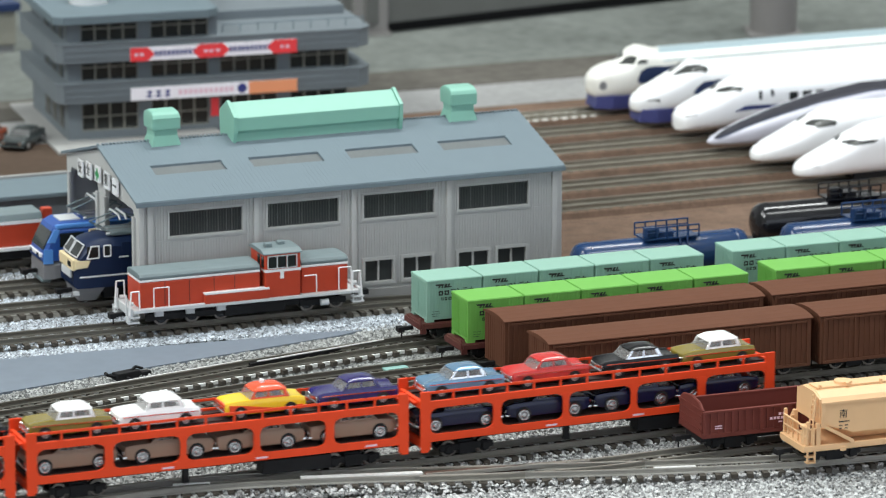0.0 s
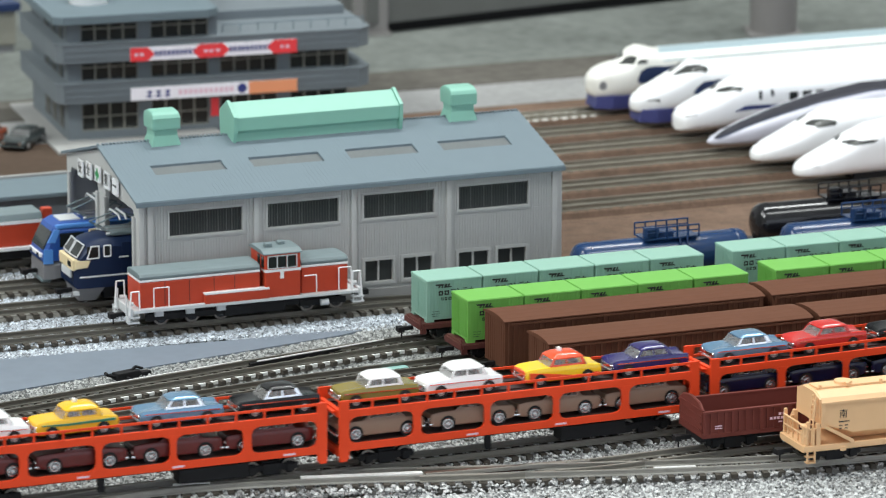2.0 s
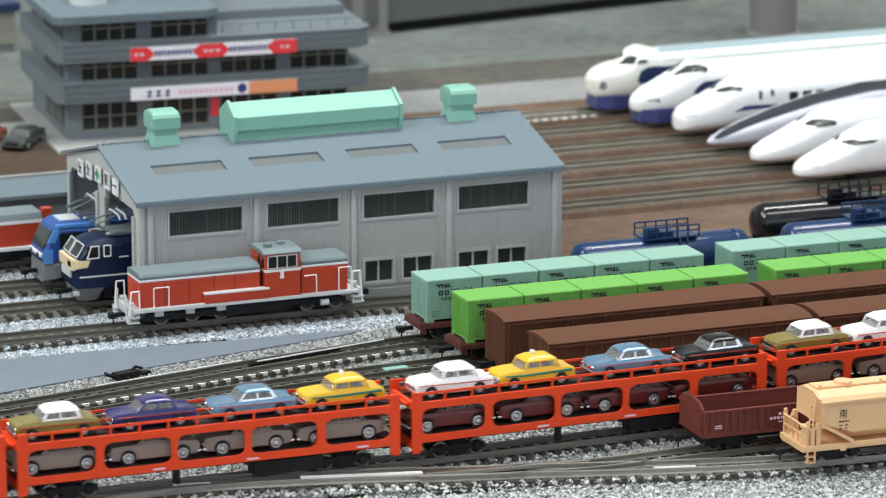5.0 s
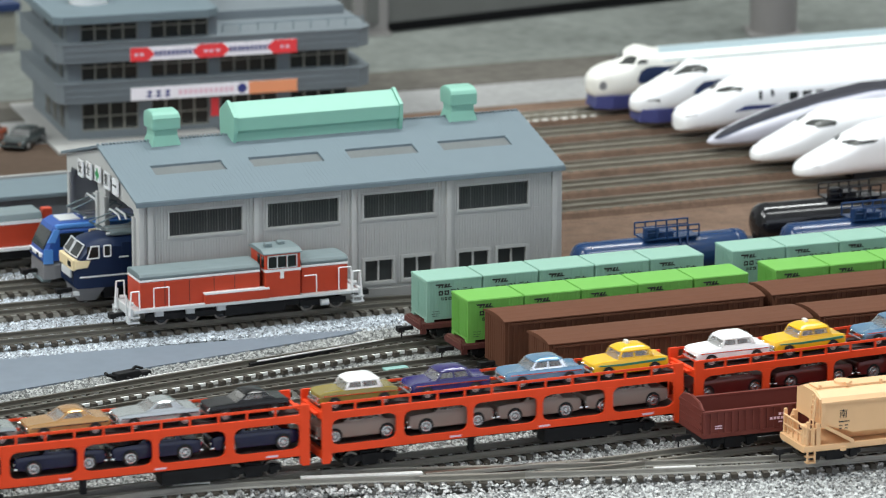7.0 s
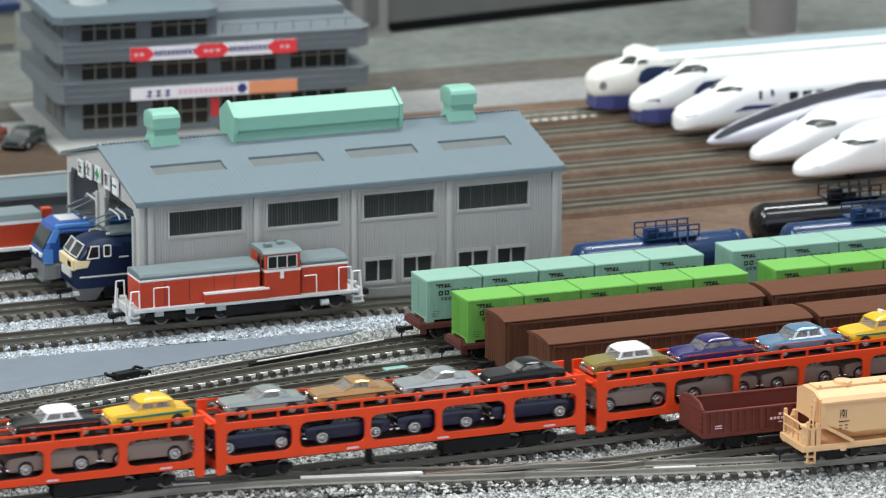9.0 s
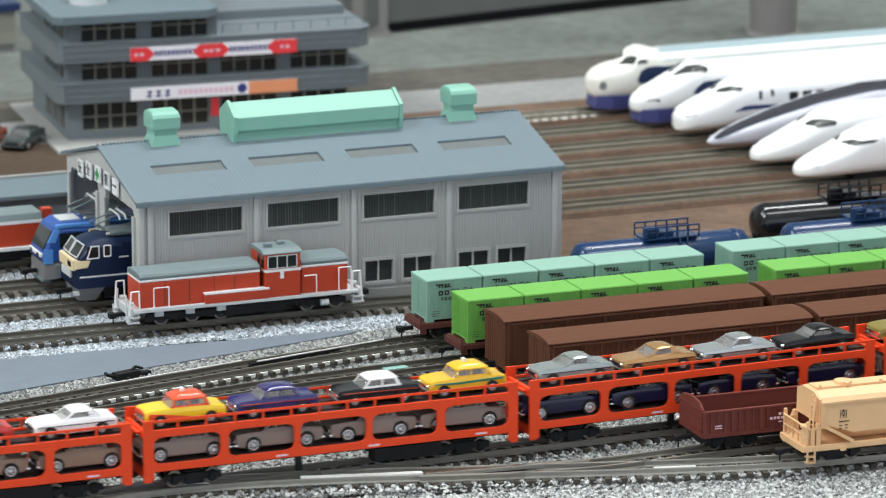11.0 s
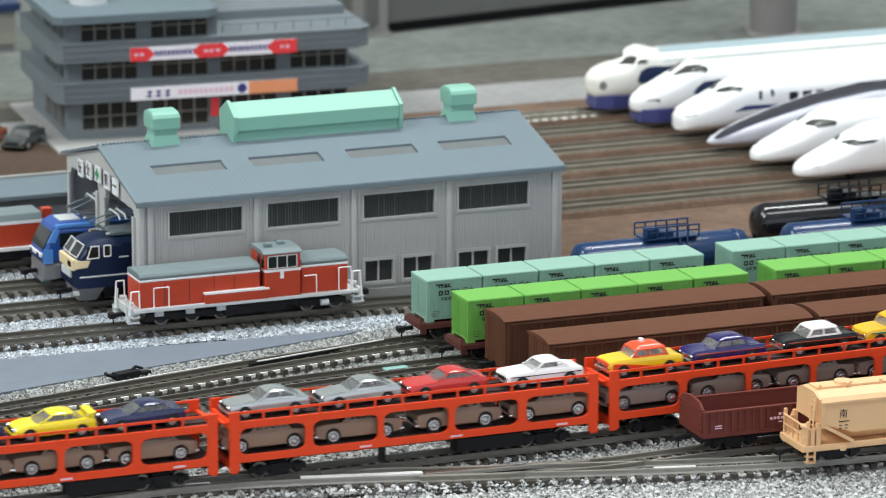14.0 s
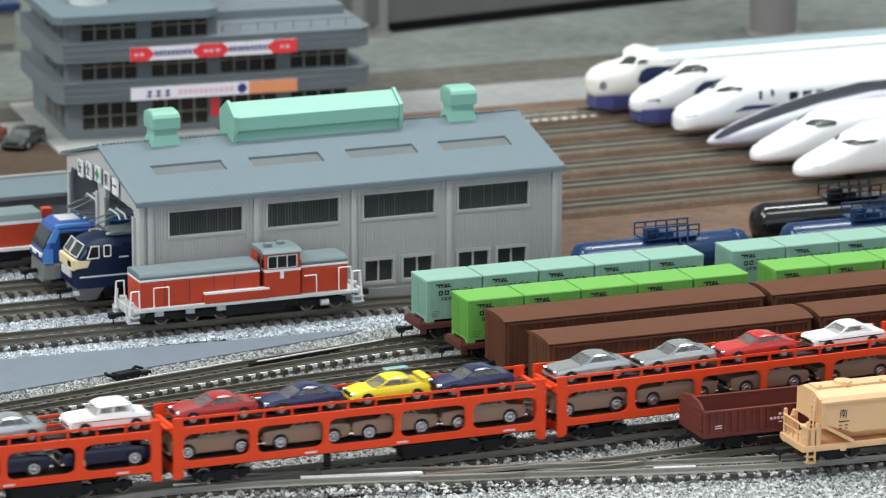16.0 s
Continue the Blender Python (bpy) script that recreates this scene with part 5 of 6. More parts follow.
# ---- model motor cars ----
def motor_car(label, body, roof=None, style="sedan", lamp="", stripe=""):
    t = thing("model_car", label, "model car", group="cars on the carrier train")
    roof = roof or body
    side, cab, posts = CAR_SHAPES[style]
    q = 1.0 if style == "plain" else 0.93
    side = [(x * q, zs, zc, w) for x, zs, zc, w in side]
    cab = [(a * q, b * q, z, w) for a, b, z, w in cab]
    nose, tail = side[0][0], side[-1][0]
    old = style in ("sedan", "finned")
    rings = []
    n = len(side)
    for k, (x, zs, zc, w) in enumerate(side):
        z0 = 2.3 if k in (0, n - 1) else 1.6 if k in (1, n - 2) else 1.25
        half = [(w * 0.84, z0), (w * 0.97, z0 + 0.5), (w, z0 + 1.5), (w * 0.985, zs - 1.5), (w * 0.965, zs - 0.7), (w * 0.91, zs - 0.12), (w * 0.80, zs), (w * 0.66, zs * 0.5 + zc * 0.5), (w * 0.4, zc)]
        rings.append([(x, -y, z) for y, z in half] + [(x, y, z) for y, z in reversed(half)])
    part("body", loft(B(), rings), body, t, smooth=True)

    def rr(x0, x1, z, w, k):
        """A level of the cabin: a rectangle with round corners."""
        out = []
        for cx, cy, a in ((x0 + k, -w + k, 180), (x1 - k, -w + k, 270), (x1 - k, w - k, 0), (x0 + k, w - k, 90)):
            out += [(cx + k * math.cos(radians(a + q)), cy + k * math.sin(radians(a + q)), z) for q in (0, 22.5, 45, 67.5, 90)]
        return out
    ks = (1.0, 1.2, 1.4, 1.5, 1.3, 0.6)
    lev = [(a, b, z, w, k) for (a, b, z, w), k in zip(cab, ks)]
    window = "plain_window" if style == "plain" else "smoke_window" if style in ("liftback", "sports") else "car_window"
    part("cabin_glass", loft(B(), [rr(*q) for q in lev[:3]]), window, t, "clear plastic cabin windows", smooth=True)
    a, b, z, w, k = lev[2]
    lip = [(a - 0.25, b + 0.25, z - 0.3, w + 0.14, k), (a - 0.3, b + 0.3, z + 0.1, w + 0.14, k)]
    part("roof", loft(B(), [rr(*q) for q in lip + lev[3:]]), roof, t, smooth=True)
    (f0, b0, za, wa), (f1, b1, zb, wb) = cab[0], cab[2]

    def panel(bm, s, pts):
        at = lambda z: wa + (wb - wa) * (z - za) / (zb - za)
        loft(bm, [[(x, s * (at(z) + 0.1), z) for x, z in pts], [(x, s * (at(z) - 0.45), z) for x, z in pts]])
    for s in (-1, 1):
        pil = B()
        thin = 0.55 if old else 0.8
        panel(pil, s, [(f0 + 0.5, za), (f0 + 0.5 + thin * 1.5, za), (f1 + 0.3 + thin, zb), (f1 + 0.3, zb)])
        for x in posts:
            panel(pil, s, [(x - 0.3, za), (x + 0.3, za), (x + 0.2, zb), (x - 0.2, zb)])
        if old or style == "plain":
            panel(pil, s, [(b0 - 2.0, za), (b0 - 0.6, za), (b1 - 0.2, zb), (b1 - 1.3, zb)])
        elif style == "coupe":
            panel(pil, s, [(b0 - 4.6, za), (b0 - 0.6, za), (b1 - 0.1, zb), (b1 - 1.5, zb)])
        else:
            panel(pil, s, [(b0 - 2.6, za), (b0 - 0.5, za), (b1 - 0.1, zb), (b1 - 0.9, zb), ((b0 + b1) / 2 - 1.2, (za + zb) / 2 + 0.1)])
        panel(pil, s, [(f0 + 0.4, za), (b0 - 0.6, za), (b0 - 0.8, za + 0.75), (f0 + 1.0, za + 0.75)])
        part("window_pillar", pil, "chrome" if style == "finned" and body in ("car_blue", "car_black") and roof == body else roof, t)
        ym = 5.72
        if stripe == "car_orange":
            part("side_panel", prism(B(), [(-12.6, 1.9), (12.6, 1.9), (12.6, 3.3), (3, 3.0), (-7.5, 4.5), (-12.6, 5.0)], "y", *sorted((s * 5.2, s * 5.74))), stripe, t, "orange-red lower side")
        elif stripe:
            part("side_stripe", prism(B(), [(-12.2, 4.7), (-4, 4.2), (12.4, 4.5), (12.4, 5.3), (-4, 4.9), (-12.2, 5.0)], "y", *sorted((s * 5.3, s * 5.78))), stripe, t)
        elif old:
            part("side_trim", prism(B(), [(-12.9, 4.75), (12.8, 4.45), (12.8, 4.75), (-12.9, 5.05)], "y", *sorted((s * 5.3, s * (ym + 0.08)))), "chrome", t)
        elif style == "coupe":
            part("side_trim", box(B(), -12.9, min(s * 5.3, s * (ym + 0.02)), 4.2, 12.8, max(s * 5.3, s * (ym + 0.02)), 4.42), "black", t)
        for x in ((-9.3, 9.1) if style == "plain" else (-8.8, 8.4)):
            r, k = (2.35, 1.15) if style == "plain" else (2.0, 0.72)
            part("wheel_arch", rod(B(), (x, s * 4.2, r + 0.1), (x, s * 5.76, r + 0.1), r + 0.3, 20), "black", t)
            wh = part("tyre", rod(B(), (x, s * 4.0, r), (x, s * 5.8, r), r, 20), "tyre", t, smooth=True)
            hub = B()
            rod(hub, (x, s * 5.75, r), (x, s * 5.98, r), 1.7 * k, 18, 1.5 * k)
            rod(hub, (x, s * 5.95, r), (x, s * 6.28, r), 0.85 * k, 12, 0.5 * k)
            cap = part("hub_cap", hub, "hub_silver" if style == "plain" else "worn_hub", wh, "chrome hub cap", smooth=True)
            part("hub_ring", rod(B(), (x, s * 5.85, r), (x, s * 6.02, r), 1.25 * k, 16, 1.15 * k), "mid_grey", cap, smooth=True)
        part("headlight", rod(B(), (nose - 0.3, s * 3.8, 3.7), (nose + 0.8, s * 3.8, 3.7), 0.75, 12), "chrome", t)
        part("tail_light", box(B(), tail - 0.8, min(s * 3.4, s * 4.7), 3.6, tail + 0.05, max(s * 3.4, s * 4.7), 4.5), "banner_red", t)
    for x in (-2.4, 3.6):
        part("seat", prism(B(), [(x, 4.5), (x + 2.2, 4.5), (x + 1.9, zb - 0.9), (x + 1.0, zb - 0.9)], "y", -wb + 0.5, wb - 0.5), "seat_tan" if style == "plain" else "seat_grey", t, bevel=0.25)
    bumper = body if style in ("sports", "liftback") else "chrome"
    part("front_bumper", prism(B(), [(-5.4, 1.9), (5.4, 1.9), (5.4, 2.8), (-5.4, 2.8)], "x", nose - 0.5, nose + 0.7), bumper, t, bevel=0.3)
    part("rear_bumper", prism(B(), [(-5.3, 1.9), (5.3, 1.9), (5.3, 2.8), (-5.3, 2.8)], "x", tail - 0.7, tail + 0.4), bumper, t, bevel=0.3)
    part("grille", box(B(), nose - 0.2, -2.9, 2.9, nose + 0.4, 2.9, 4.1), "chrome" if old else "black", t, bevel=0.1)
    if stripe == "car_orange":
        part("nose_panel", prism(B(), [(-4.9, 2.6), (4.9, 2.6), (4.6, 5.2), (-4.6, 5.2)], "x", nose - 0.12, nose + 1.2), stripe, t, bevel=0.3)
    if lamp:
        part("roof_lamp", box(B(), -0.2, -1.2, 10.2, 0.9, 1.2, 11.5), lamp, t, "taxi roof lamp", bevel=0.3)
    if body == "car_lemon":
        part("spoiler", loft(B(), [[(10.8, -5.0, 7.0), (10.8, 5.0, 7.0), (13.4, 5.0, 7.2), (13.4, -5.0, 7.2)], [(10.9, -4.9, 7.4), (10.9, 4.9, 7.4), (13.5, 4.9, 7.6), (13.5, -4.9, 7.6)]]), body, t, bevel=0.12)
        for s in (-1, 1):
            part("spoiler_post", box(B(), 11.0, min(s * 4.4, s * 5.0), 5.5, 12.8, max(s * 4.4, s * 5.0), 7.1), body, t)
    return t


# ---- car-carrier train ----
S_ROWS = ((0, -57.5), (0.5, -32.4), (1, -5.8), (1.5, 21.4), (2, 48.1), (2.5, 74.8), (3, 100.3), (3.5, 124.2), (4, 153.4), (4.2, 165.0), (5.25, 221.5), (6.3, 275.9),
          (6.5, 286.2), (7, 310.3), (7.5, 335.3), (8, 359.5), (8.5, 384.2), (9, 408.2), (9.2, 419.4), (10.25, 477.0), (11.3, 535.3), (11.5, 547.2), (12, 577.6),
          (12.5, 606.7), (13, 630.2), (13.5, 654.7), (14, 681.0), (14.5, 709.1), (15, 738.6), (15.5, 766.6), (16, 796.0))
PITCH = 134.1
HALF = 65.1
MID = 64.4


def line_v(u):
    """The way of the running line: straight, a gentle bend, straight again."""
    d = min(max(u + 90, 0), 200)
    return -117.3 + 0.00016 * d * d + 0.064 * max(u - 110, 0)


def car_carrier():
    t = thing("car_carrier_wagon", "orange-red double-deck car-carrier wagon", "railway wagon", group="car-carrier train")
    h, m = HALF, "carrier_red"
    for s in (-1, 1):
        ya, yb = sorted((s * 9.8, s * 8.9))
        sf = part("side_frame", box(B(), -h, ya, 18.7, h, yb, 21.2), m, t, bevel=0.12)
        part("side_sill", box(B(), -h + 1, ya, 7.3, h - 1, yb, 9.8), m, sf, bevel=0.12)
        part("hand_rail", box(B(), -h, ya + 0.2, 23.6, h, yb - 0.2, 24.4), m, sf)
        for k in range(14):
            x = -h + 2.0 + k * (2 * h - 4) / 13
            part("rail_post", box(B(), x - 0.35, ya + 0.2, 21.15, x + 0.35, yb - 0.2, 23.65), m, sf)
        opens = [(-61.7, -39.0), (-36.3, -13.6), (-11.6, 11.4), (13.5, 36.3), (39.1, 61.7)]
        cuts = [-h] + [c for o in opens for c in o] + [h]
        for a, b in zip(cuts[::2], cuts[1::2]):
            end = abs(a) > 64 or abs(b) > 64
            part("upright", box(B(), a - (0.06 if a < -64 else 0), ya - 0.05, 4.6 if end else 9.7, b + (0.06 if b > 64 else 0), yb + 0.05, 24.5 if end else 18.9), m, sf, bevel=0.12)
        gus = B()
        for a, b in opens:
            for x, d in ((a, 1), (b, -1)):
                for z, e in ((9.8, 1), (18.7, -1)):
                    prism(gus, [(x, z), (x + 2.6 * d, z), (x + 1.1 * d, z + 0.45 * e), (x + 0.4 * d, z + 1.1 * e), (x, z + 2.4 * e)], "y", ya + 0.02, yb - 0.02)
        part("corner_gusset", gus, m, sf)
        for x in (-20, 12, 50):
            part("marking", box(B(), x, ya - 0.05 if s < 0 else yb, 7.9, x + 4, ya if s < 0 else yb + 0.05, 8.6), "banner_pink", sf)
        part("end_step", box(B(), -h + 0.1, ya - 0.12, 3.9, -h + 2.6, yb + 0.12, 4.7), m, sf)
        part("end_step", box(B(), h - 2.6, ya - 0.12, 3.9, h - 0.1, yb + 0.12, 4.7), m, sf)
    part("lower_deck", box(B(), -h + 1, -8.88, 8.4, h - 1, 8.88, 9.7), "carrier_deck", t)
    part("upper_deck", box(B(), -h + 0.5, -8.9, 19.6, h - 0.5, 8.9, 20.4), "carrier_deck", t)
    for y in (-4.4, 4.4):
        part("wheel_guide", box(B(), -h + 1, y - 0.5, 20.4, h - 1, y + 0.5, 20.9), "carrier_deck", t)
    for e in (-1, 1):
        x = e * h
        part("end_beam", box(B(), min(x, x - e * 1.4), -8.9, 18.7, max(x, x - e * 1.4), 8.9, 21.2), m, t)
        part("end_beam", box(B(), min(x, x - e * 1.4), -8.9, 5.4, max(x, x - e * 1.4), 8.9, 8.2), m, t)
        part("end_bridge", box(B(), min(x, x + e * 1.4), -6.5, 20.0, max(x, x + e * 1.4), 6.5, 20.5), m, t)
        coupler(t, x - e * 2.5, e, 4.6)
    part("centre_sill", box(B(), -h + 4, -3, 5.0, h - 4, 3, 8.4), "black", t)
    part("jack_post", box(B(), -12, -7, 1.6, -10, -5, 8.4), "black", t)
    part("battery_box", box(B(), 15, -7.6, 1.6, 39, -1, 6.3), "black", t, bevel=0.3)
    part("brake_tank", rod(B(), (16, 4, 4), (28, 4, 4), 1.9, 12), "black", t)
    bogie(t, -47, 13)
    bogie(t, 47, 13)
    return t


CARS = dict(
    blue=("metallic light blue old saloon with chrome trim", "car_blue", None, "finned"), red=("red old saloon with chrome trim", "car_red", None, "finned"), black=("glossy black old saloon with chrome trim", "car_black", None, "finned"),
    olive=("olive old saloon with a white roof", "car_olive", "car_white"), white=("white old saloon with chrome trim", "car_white"), navy=("dark navy old saloon with chrome trim", "car_navy", None, "finned"),
    redtaxi=("yellow taxi with an orange-red roof and lamp", "car_yellow2", "car_orange", "sedan", "white", "car_orange"), greentaxi=("yellow taxi with a dark green side stripe", "car_yellow", None, "sedan", "cream_white", "stripe_green"),
    panda=("black old saloon with a white roof", "car_black", "car_white", "finned"), sage=("metallic grey-green coupe from the seventies", "car_sage", None, "coupe"), copper=("metallic copper coupe from the seventies", "car_copper", None, "coupe"),
    silver=("metallic silver coupe from the seventies", "car_silver", None, "coupe"), pewter=("metallic silver-grey liftback coupe", "car_silver", None, "liftback"), ebony=("black coupe from the seventies", "car_black", None, "coupe"), scarlet=("bright red liftback coupe", "car_red", None, "liftback"),
    snow=("white notchback coupe with a black side line", "car_white", None, "coupe"), ruby=("deep red low sports coupe", "car_ruby", None, "sports"), ink=("dark blue low sports coupe", "car_ink", None, "sports"),
    lemon=("lemon yellow low sports coupe with a spoiler", "car_lemon", None, "sports"), steel=("silver low sports coupe", "car_silver", None, "sports"),
    taupe=("taupe brown saloon on the lower deck", "car_taupe", None, "plain"), greige=("grey-brown saloon on the lower deck", "car_greige", None, "plain"), maroon=("dark maroon saloon on the lower deck", "car_maroon", None, "plain"), midnight=("midnight blue saloon on the lower deck", "car_midnight", None, "plain"))
LOADS = (("blue red black olive", "midnight"), ("olive white redtaxi navy", "taupe"), ("white greentaxi blue black", "maroon"), ("olive navy blue greentaxi", "greige"),
         ("sage copper silver ebony", "midnight"), ("redtaxi navy panda greentaxi", "greige"), ("pewter pewter scarlet snow", "taupe"), ("ruby ink lemon ink", "taupe"), ("- - steel white", "midnight"))
UPPER = ((-47.1, -16.1, 17.3, 46.4), (-48.7, -18.8, 17.2, 49.3), (-47.7, -18.0, 17.1, 50.4), (-50.1, -17.6, 16.5, 47.9), (-45.9, -14.8, 15.5, 46.2),
         (-49.1, -17.7, 17.9, 49.1), (-49.3, -17.1, 13.6, 48.1), (-48.0, -17.9, 12.4, 42.6), (-47.0, -17.0, 14.8, 49.6))
LOWER = ((-49.7, -17.6, 14.6, 45.8), (-49.2, -16.4, 14.9, 46.9), (-49.7, -17.4, 15.0, 46.7), (-50.5, -18.2, 13.7, 45.9), (-51.0, -18.4, 14.0, 47.7),
         (-49.6, -17.6, 15.2, 46.8), (-51.2, -19.1, 16.3, 49.9), (-50.2, -18.3, 12.6, 44.2), (-50.0, -18.0, 14.0, 47.8))
carried = []
proto = {}


def place_car(kind):
    if kind not in proto:
        proto[kind] = motor_car(*CARS[kind])
        return proto[kind]
    return copy_thing(proto[kind], Matrix())


def build_train():
    first = car_carrier()
    for i, (upper, lower) in enumerate(LOADS):
        w = first if i == 0 else copy_thing(first, Matrix())
        carried.append((w, i, Matrix()))
        for k, kind in enumerate(upper.split()):
            if kind != "-":
                c = place_car(kind)
                carried.append((c, i, mm(UPPER[i][k], 0, 20.45, 0, 0, ((i * 5 + k * 3) % 5 - 2) * 0.5)))
        for k in range(4):
            c = place_car(lower)
            carried.append((c, i, mm(LOWER[i][k], -1.6, 9.7)))


build_train()
M["car_slate"] = mat("car_slate", (0.07, 0.085, 0.085), rough=0.25, metal=0.4, coat=0.4)
M["car_rust"] = mat("car_rust", (0.30, 0.06, 0.02), rough=0.3, coat=0.3)
M["rust"] = mat("rust", (0.07, 0.038, 0.026), rough=0.5, vary=0.3)
M["far_beige"] = mat("far_beige", (0.27, 0.265, 0.225), rough=0.8, vary=0.1, grain=60)
M["teal"] = mat("teal", (0.30, 0.52, 0.48), rough=0.3)
M["bullet_glass"] = mat("bullet_glass", (0.055, 0.058, 0.055), rough=0.15, spec=0.4)
M["flank_blue"] = mat("flank_blue", (0.016, 0.034, 0.10), rough=0.4)
M["roof_blue"] = mat("roof_blue", (0.36, 0.46, 0.50), rough=0.35, vary=0.03)
M["bullet_dark"] = mat("bullet_dark", (0.035, 0.035, 0.045), rough=0.5, spec=0.2)
M["bullet_grey"] = mat("bullet_grey", (0.60, 0.60, 0.68), rough=0.25, vary=0.02, coat=0.3)
M["banner_white"] = mat("banner_white", (0.92, 0.89, 0.95), rough=0.5, vary=0.02)
M["office_frame"] = mat("office_frame", (0.20, 0.20, 0.17), rough=0.6)
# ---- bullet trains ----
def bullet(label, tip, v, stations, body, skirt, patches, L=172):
    """patches: (name, material, x0, x1, angle0, angle1, slant): pieces that follow the skin; angle 0 is the near flank, 90 the top."""
    t = thing("bullet_train_car", label, "train", (tip, v, 0), group="bullet trains in the yard")
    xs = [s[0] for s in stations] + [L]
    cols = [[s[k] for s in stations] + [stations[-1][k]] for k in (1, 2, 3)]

    def at(x):
        return [float(np.interp(x, xs, c)) for c in cols]

    def point(x, deg, off=0.0):
        z0, z1, w = at(x)
        a = radians(deg)
        c, s = math.cos(a), math.sin(a)
        zc, hh = (z0 + z1) / 2, (z1 - z0) / 2
        f = lambda q: math.copysign(abs(q) ** 0.62, q)
        return (x, -(w + off) * f(c), zc + (hh + off) * f(s))
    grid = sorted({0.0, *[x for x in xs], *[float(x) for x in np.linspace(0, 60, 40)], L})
    b = part("body", loft(B(), [[point(x, 360 * i / 40) for i in range(40)] for x in grid]), body, t, smooth=True)
    for name, m, edge in patches:
        """edge: (x, low angle, high angle) from front to rear."""
        ex = [e[0] for e in edge]
        fine = sorted({*ex, *[float(q) for q in np.arange(ex[0], min(ex[-1], 84), 1.2)]})
        for side in ((1, -1) if name == "windscreen" else (1,)):
            rows = []
            for x in fine:
                lo, hi = (float(np.interp(x, ex, [e[k] for e in edge])) for k in (1, 2))
                angs = [lo + (hi - lo) * j / 7 for j in range(8)]
                if side < 0:
                    angs = [180 - q for q in angs]
                rows.append([point(x, q, 0.12) for q in angs] + [point(x, q, -0.25) for q in reversed(angs)])
            part(name, loft(B(), rows), m, b, smooth=True)
    if skirt:
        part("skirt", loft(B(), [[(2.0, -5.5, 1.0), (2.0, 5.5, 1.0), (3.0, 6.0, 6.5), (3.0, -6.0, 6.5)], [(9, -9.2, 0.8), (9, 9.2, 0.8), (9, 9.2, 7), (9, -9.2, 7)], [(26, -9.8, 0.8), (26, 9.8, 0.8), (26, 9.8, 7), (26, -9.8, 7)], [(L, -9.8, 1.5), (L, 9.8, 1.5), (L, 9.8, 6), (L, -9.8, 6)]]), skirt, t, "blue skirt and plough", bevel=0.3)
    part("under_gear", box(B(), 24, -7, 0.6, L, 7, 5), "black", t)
    for x in (26, 42, 130, 146):
        for s in (-1, 1):
            wheel(None, t, x, 4.4 * s, 2.9)
    return t


def rows_of(x0, x1, step, w, a0, a1, m="dark_glass"):
    out, x = [], x0
    while x < x1:
        out.append(("window", m, ((x, a0, a1), (x + w, a0, a1))))
        x += step
    return out


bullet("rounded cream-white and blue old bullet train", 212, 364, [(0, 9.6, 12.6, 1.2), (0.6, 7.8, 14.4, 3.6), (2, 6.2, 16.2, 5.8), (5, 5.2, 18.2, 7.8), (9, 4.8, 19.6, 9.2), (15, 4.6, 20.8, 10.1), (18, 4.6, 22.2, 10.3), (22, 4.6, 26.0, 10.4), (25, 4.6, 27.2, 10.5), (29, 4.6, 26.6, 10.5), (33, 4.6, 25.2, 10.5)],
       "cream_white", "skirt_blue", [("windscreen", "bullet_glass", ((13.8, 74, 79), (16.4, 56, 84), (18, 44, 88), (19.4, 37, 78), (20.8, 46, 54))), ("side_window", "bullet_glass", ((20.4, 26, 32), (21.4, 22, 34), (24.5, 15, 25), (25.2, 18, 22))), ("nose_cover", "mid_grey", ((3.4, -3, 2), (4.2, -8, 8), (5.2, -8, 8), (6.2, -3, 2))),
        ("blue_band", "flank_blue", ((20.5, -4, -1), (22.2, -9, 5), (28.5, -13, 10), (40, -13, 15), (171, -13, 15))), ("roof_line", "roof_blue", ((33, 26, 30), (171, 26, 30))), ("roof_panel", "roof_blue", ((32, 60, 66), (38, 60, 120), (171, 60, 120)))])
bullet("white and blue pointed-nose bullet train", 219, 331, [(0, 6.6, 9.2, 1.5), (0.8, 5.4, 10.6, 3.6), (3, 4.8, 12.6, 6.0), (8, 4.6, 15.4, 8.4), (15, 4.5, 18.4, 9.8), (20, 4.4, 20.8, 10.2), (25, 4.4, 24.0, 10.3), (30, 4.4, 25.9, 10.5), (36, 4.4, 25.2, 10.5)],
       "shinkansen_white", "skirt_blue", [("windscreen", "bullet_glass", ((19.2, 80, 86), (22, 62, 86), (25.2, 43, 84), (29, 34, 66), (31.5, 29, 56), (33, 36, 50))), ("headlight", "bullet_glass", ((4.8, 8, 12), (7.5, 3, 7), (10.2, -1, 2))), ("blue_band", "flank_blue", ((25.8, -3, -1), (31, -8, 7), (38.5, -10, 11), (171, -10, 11)))])
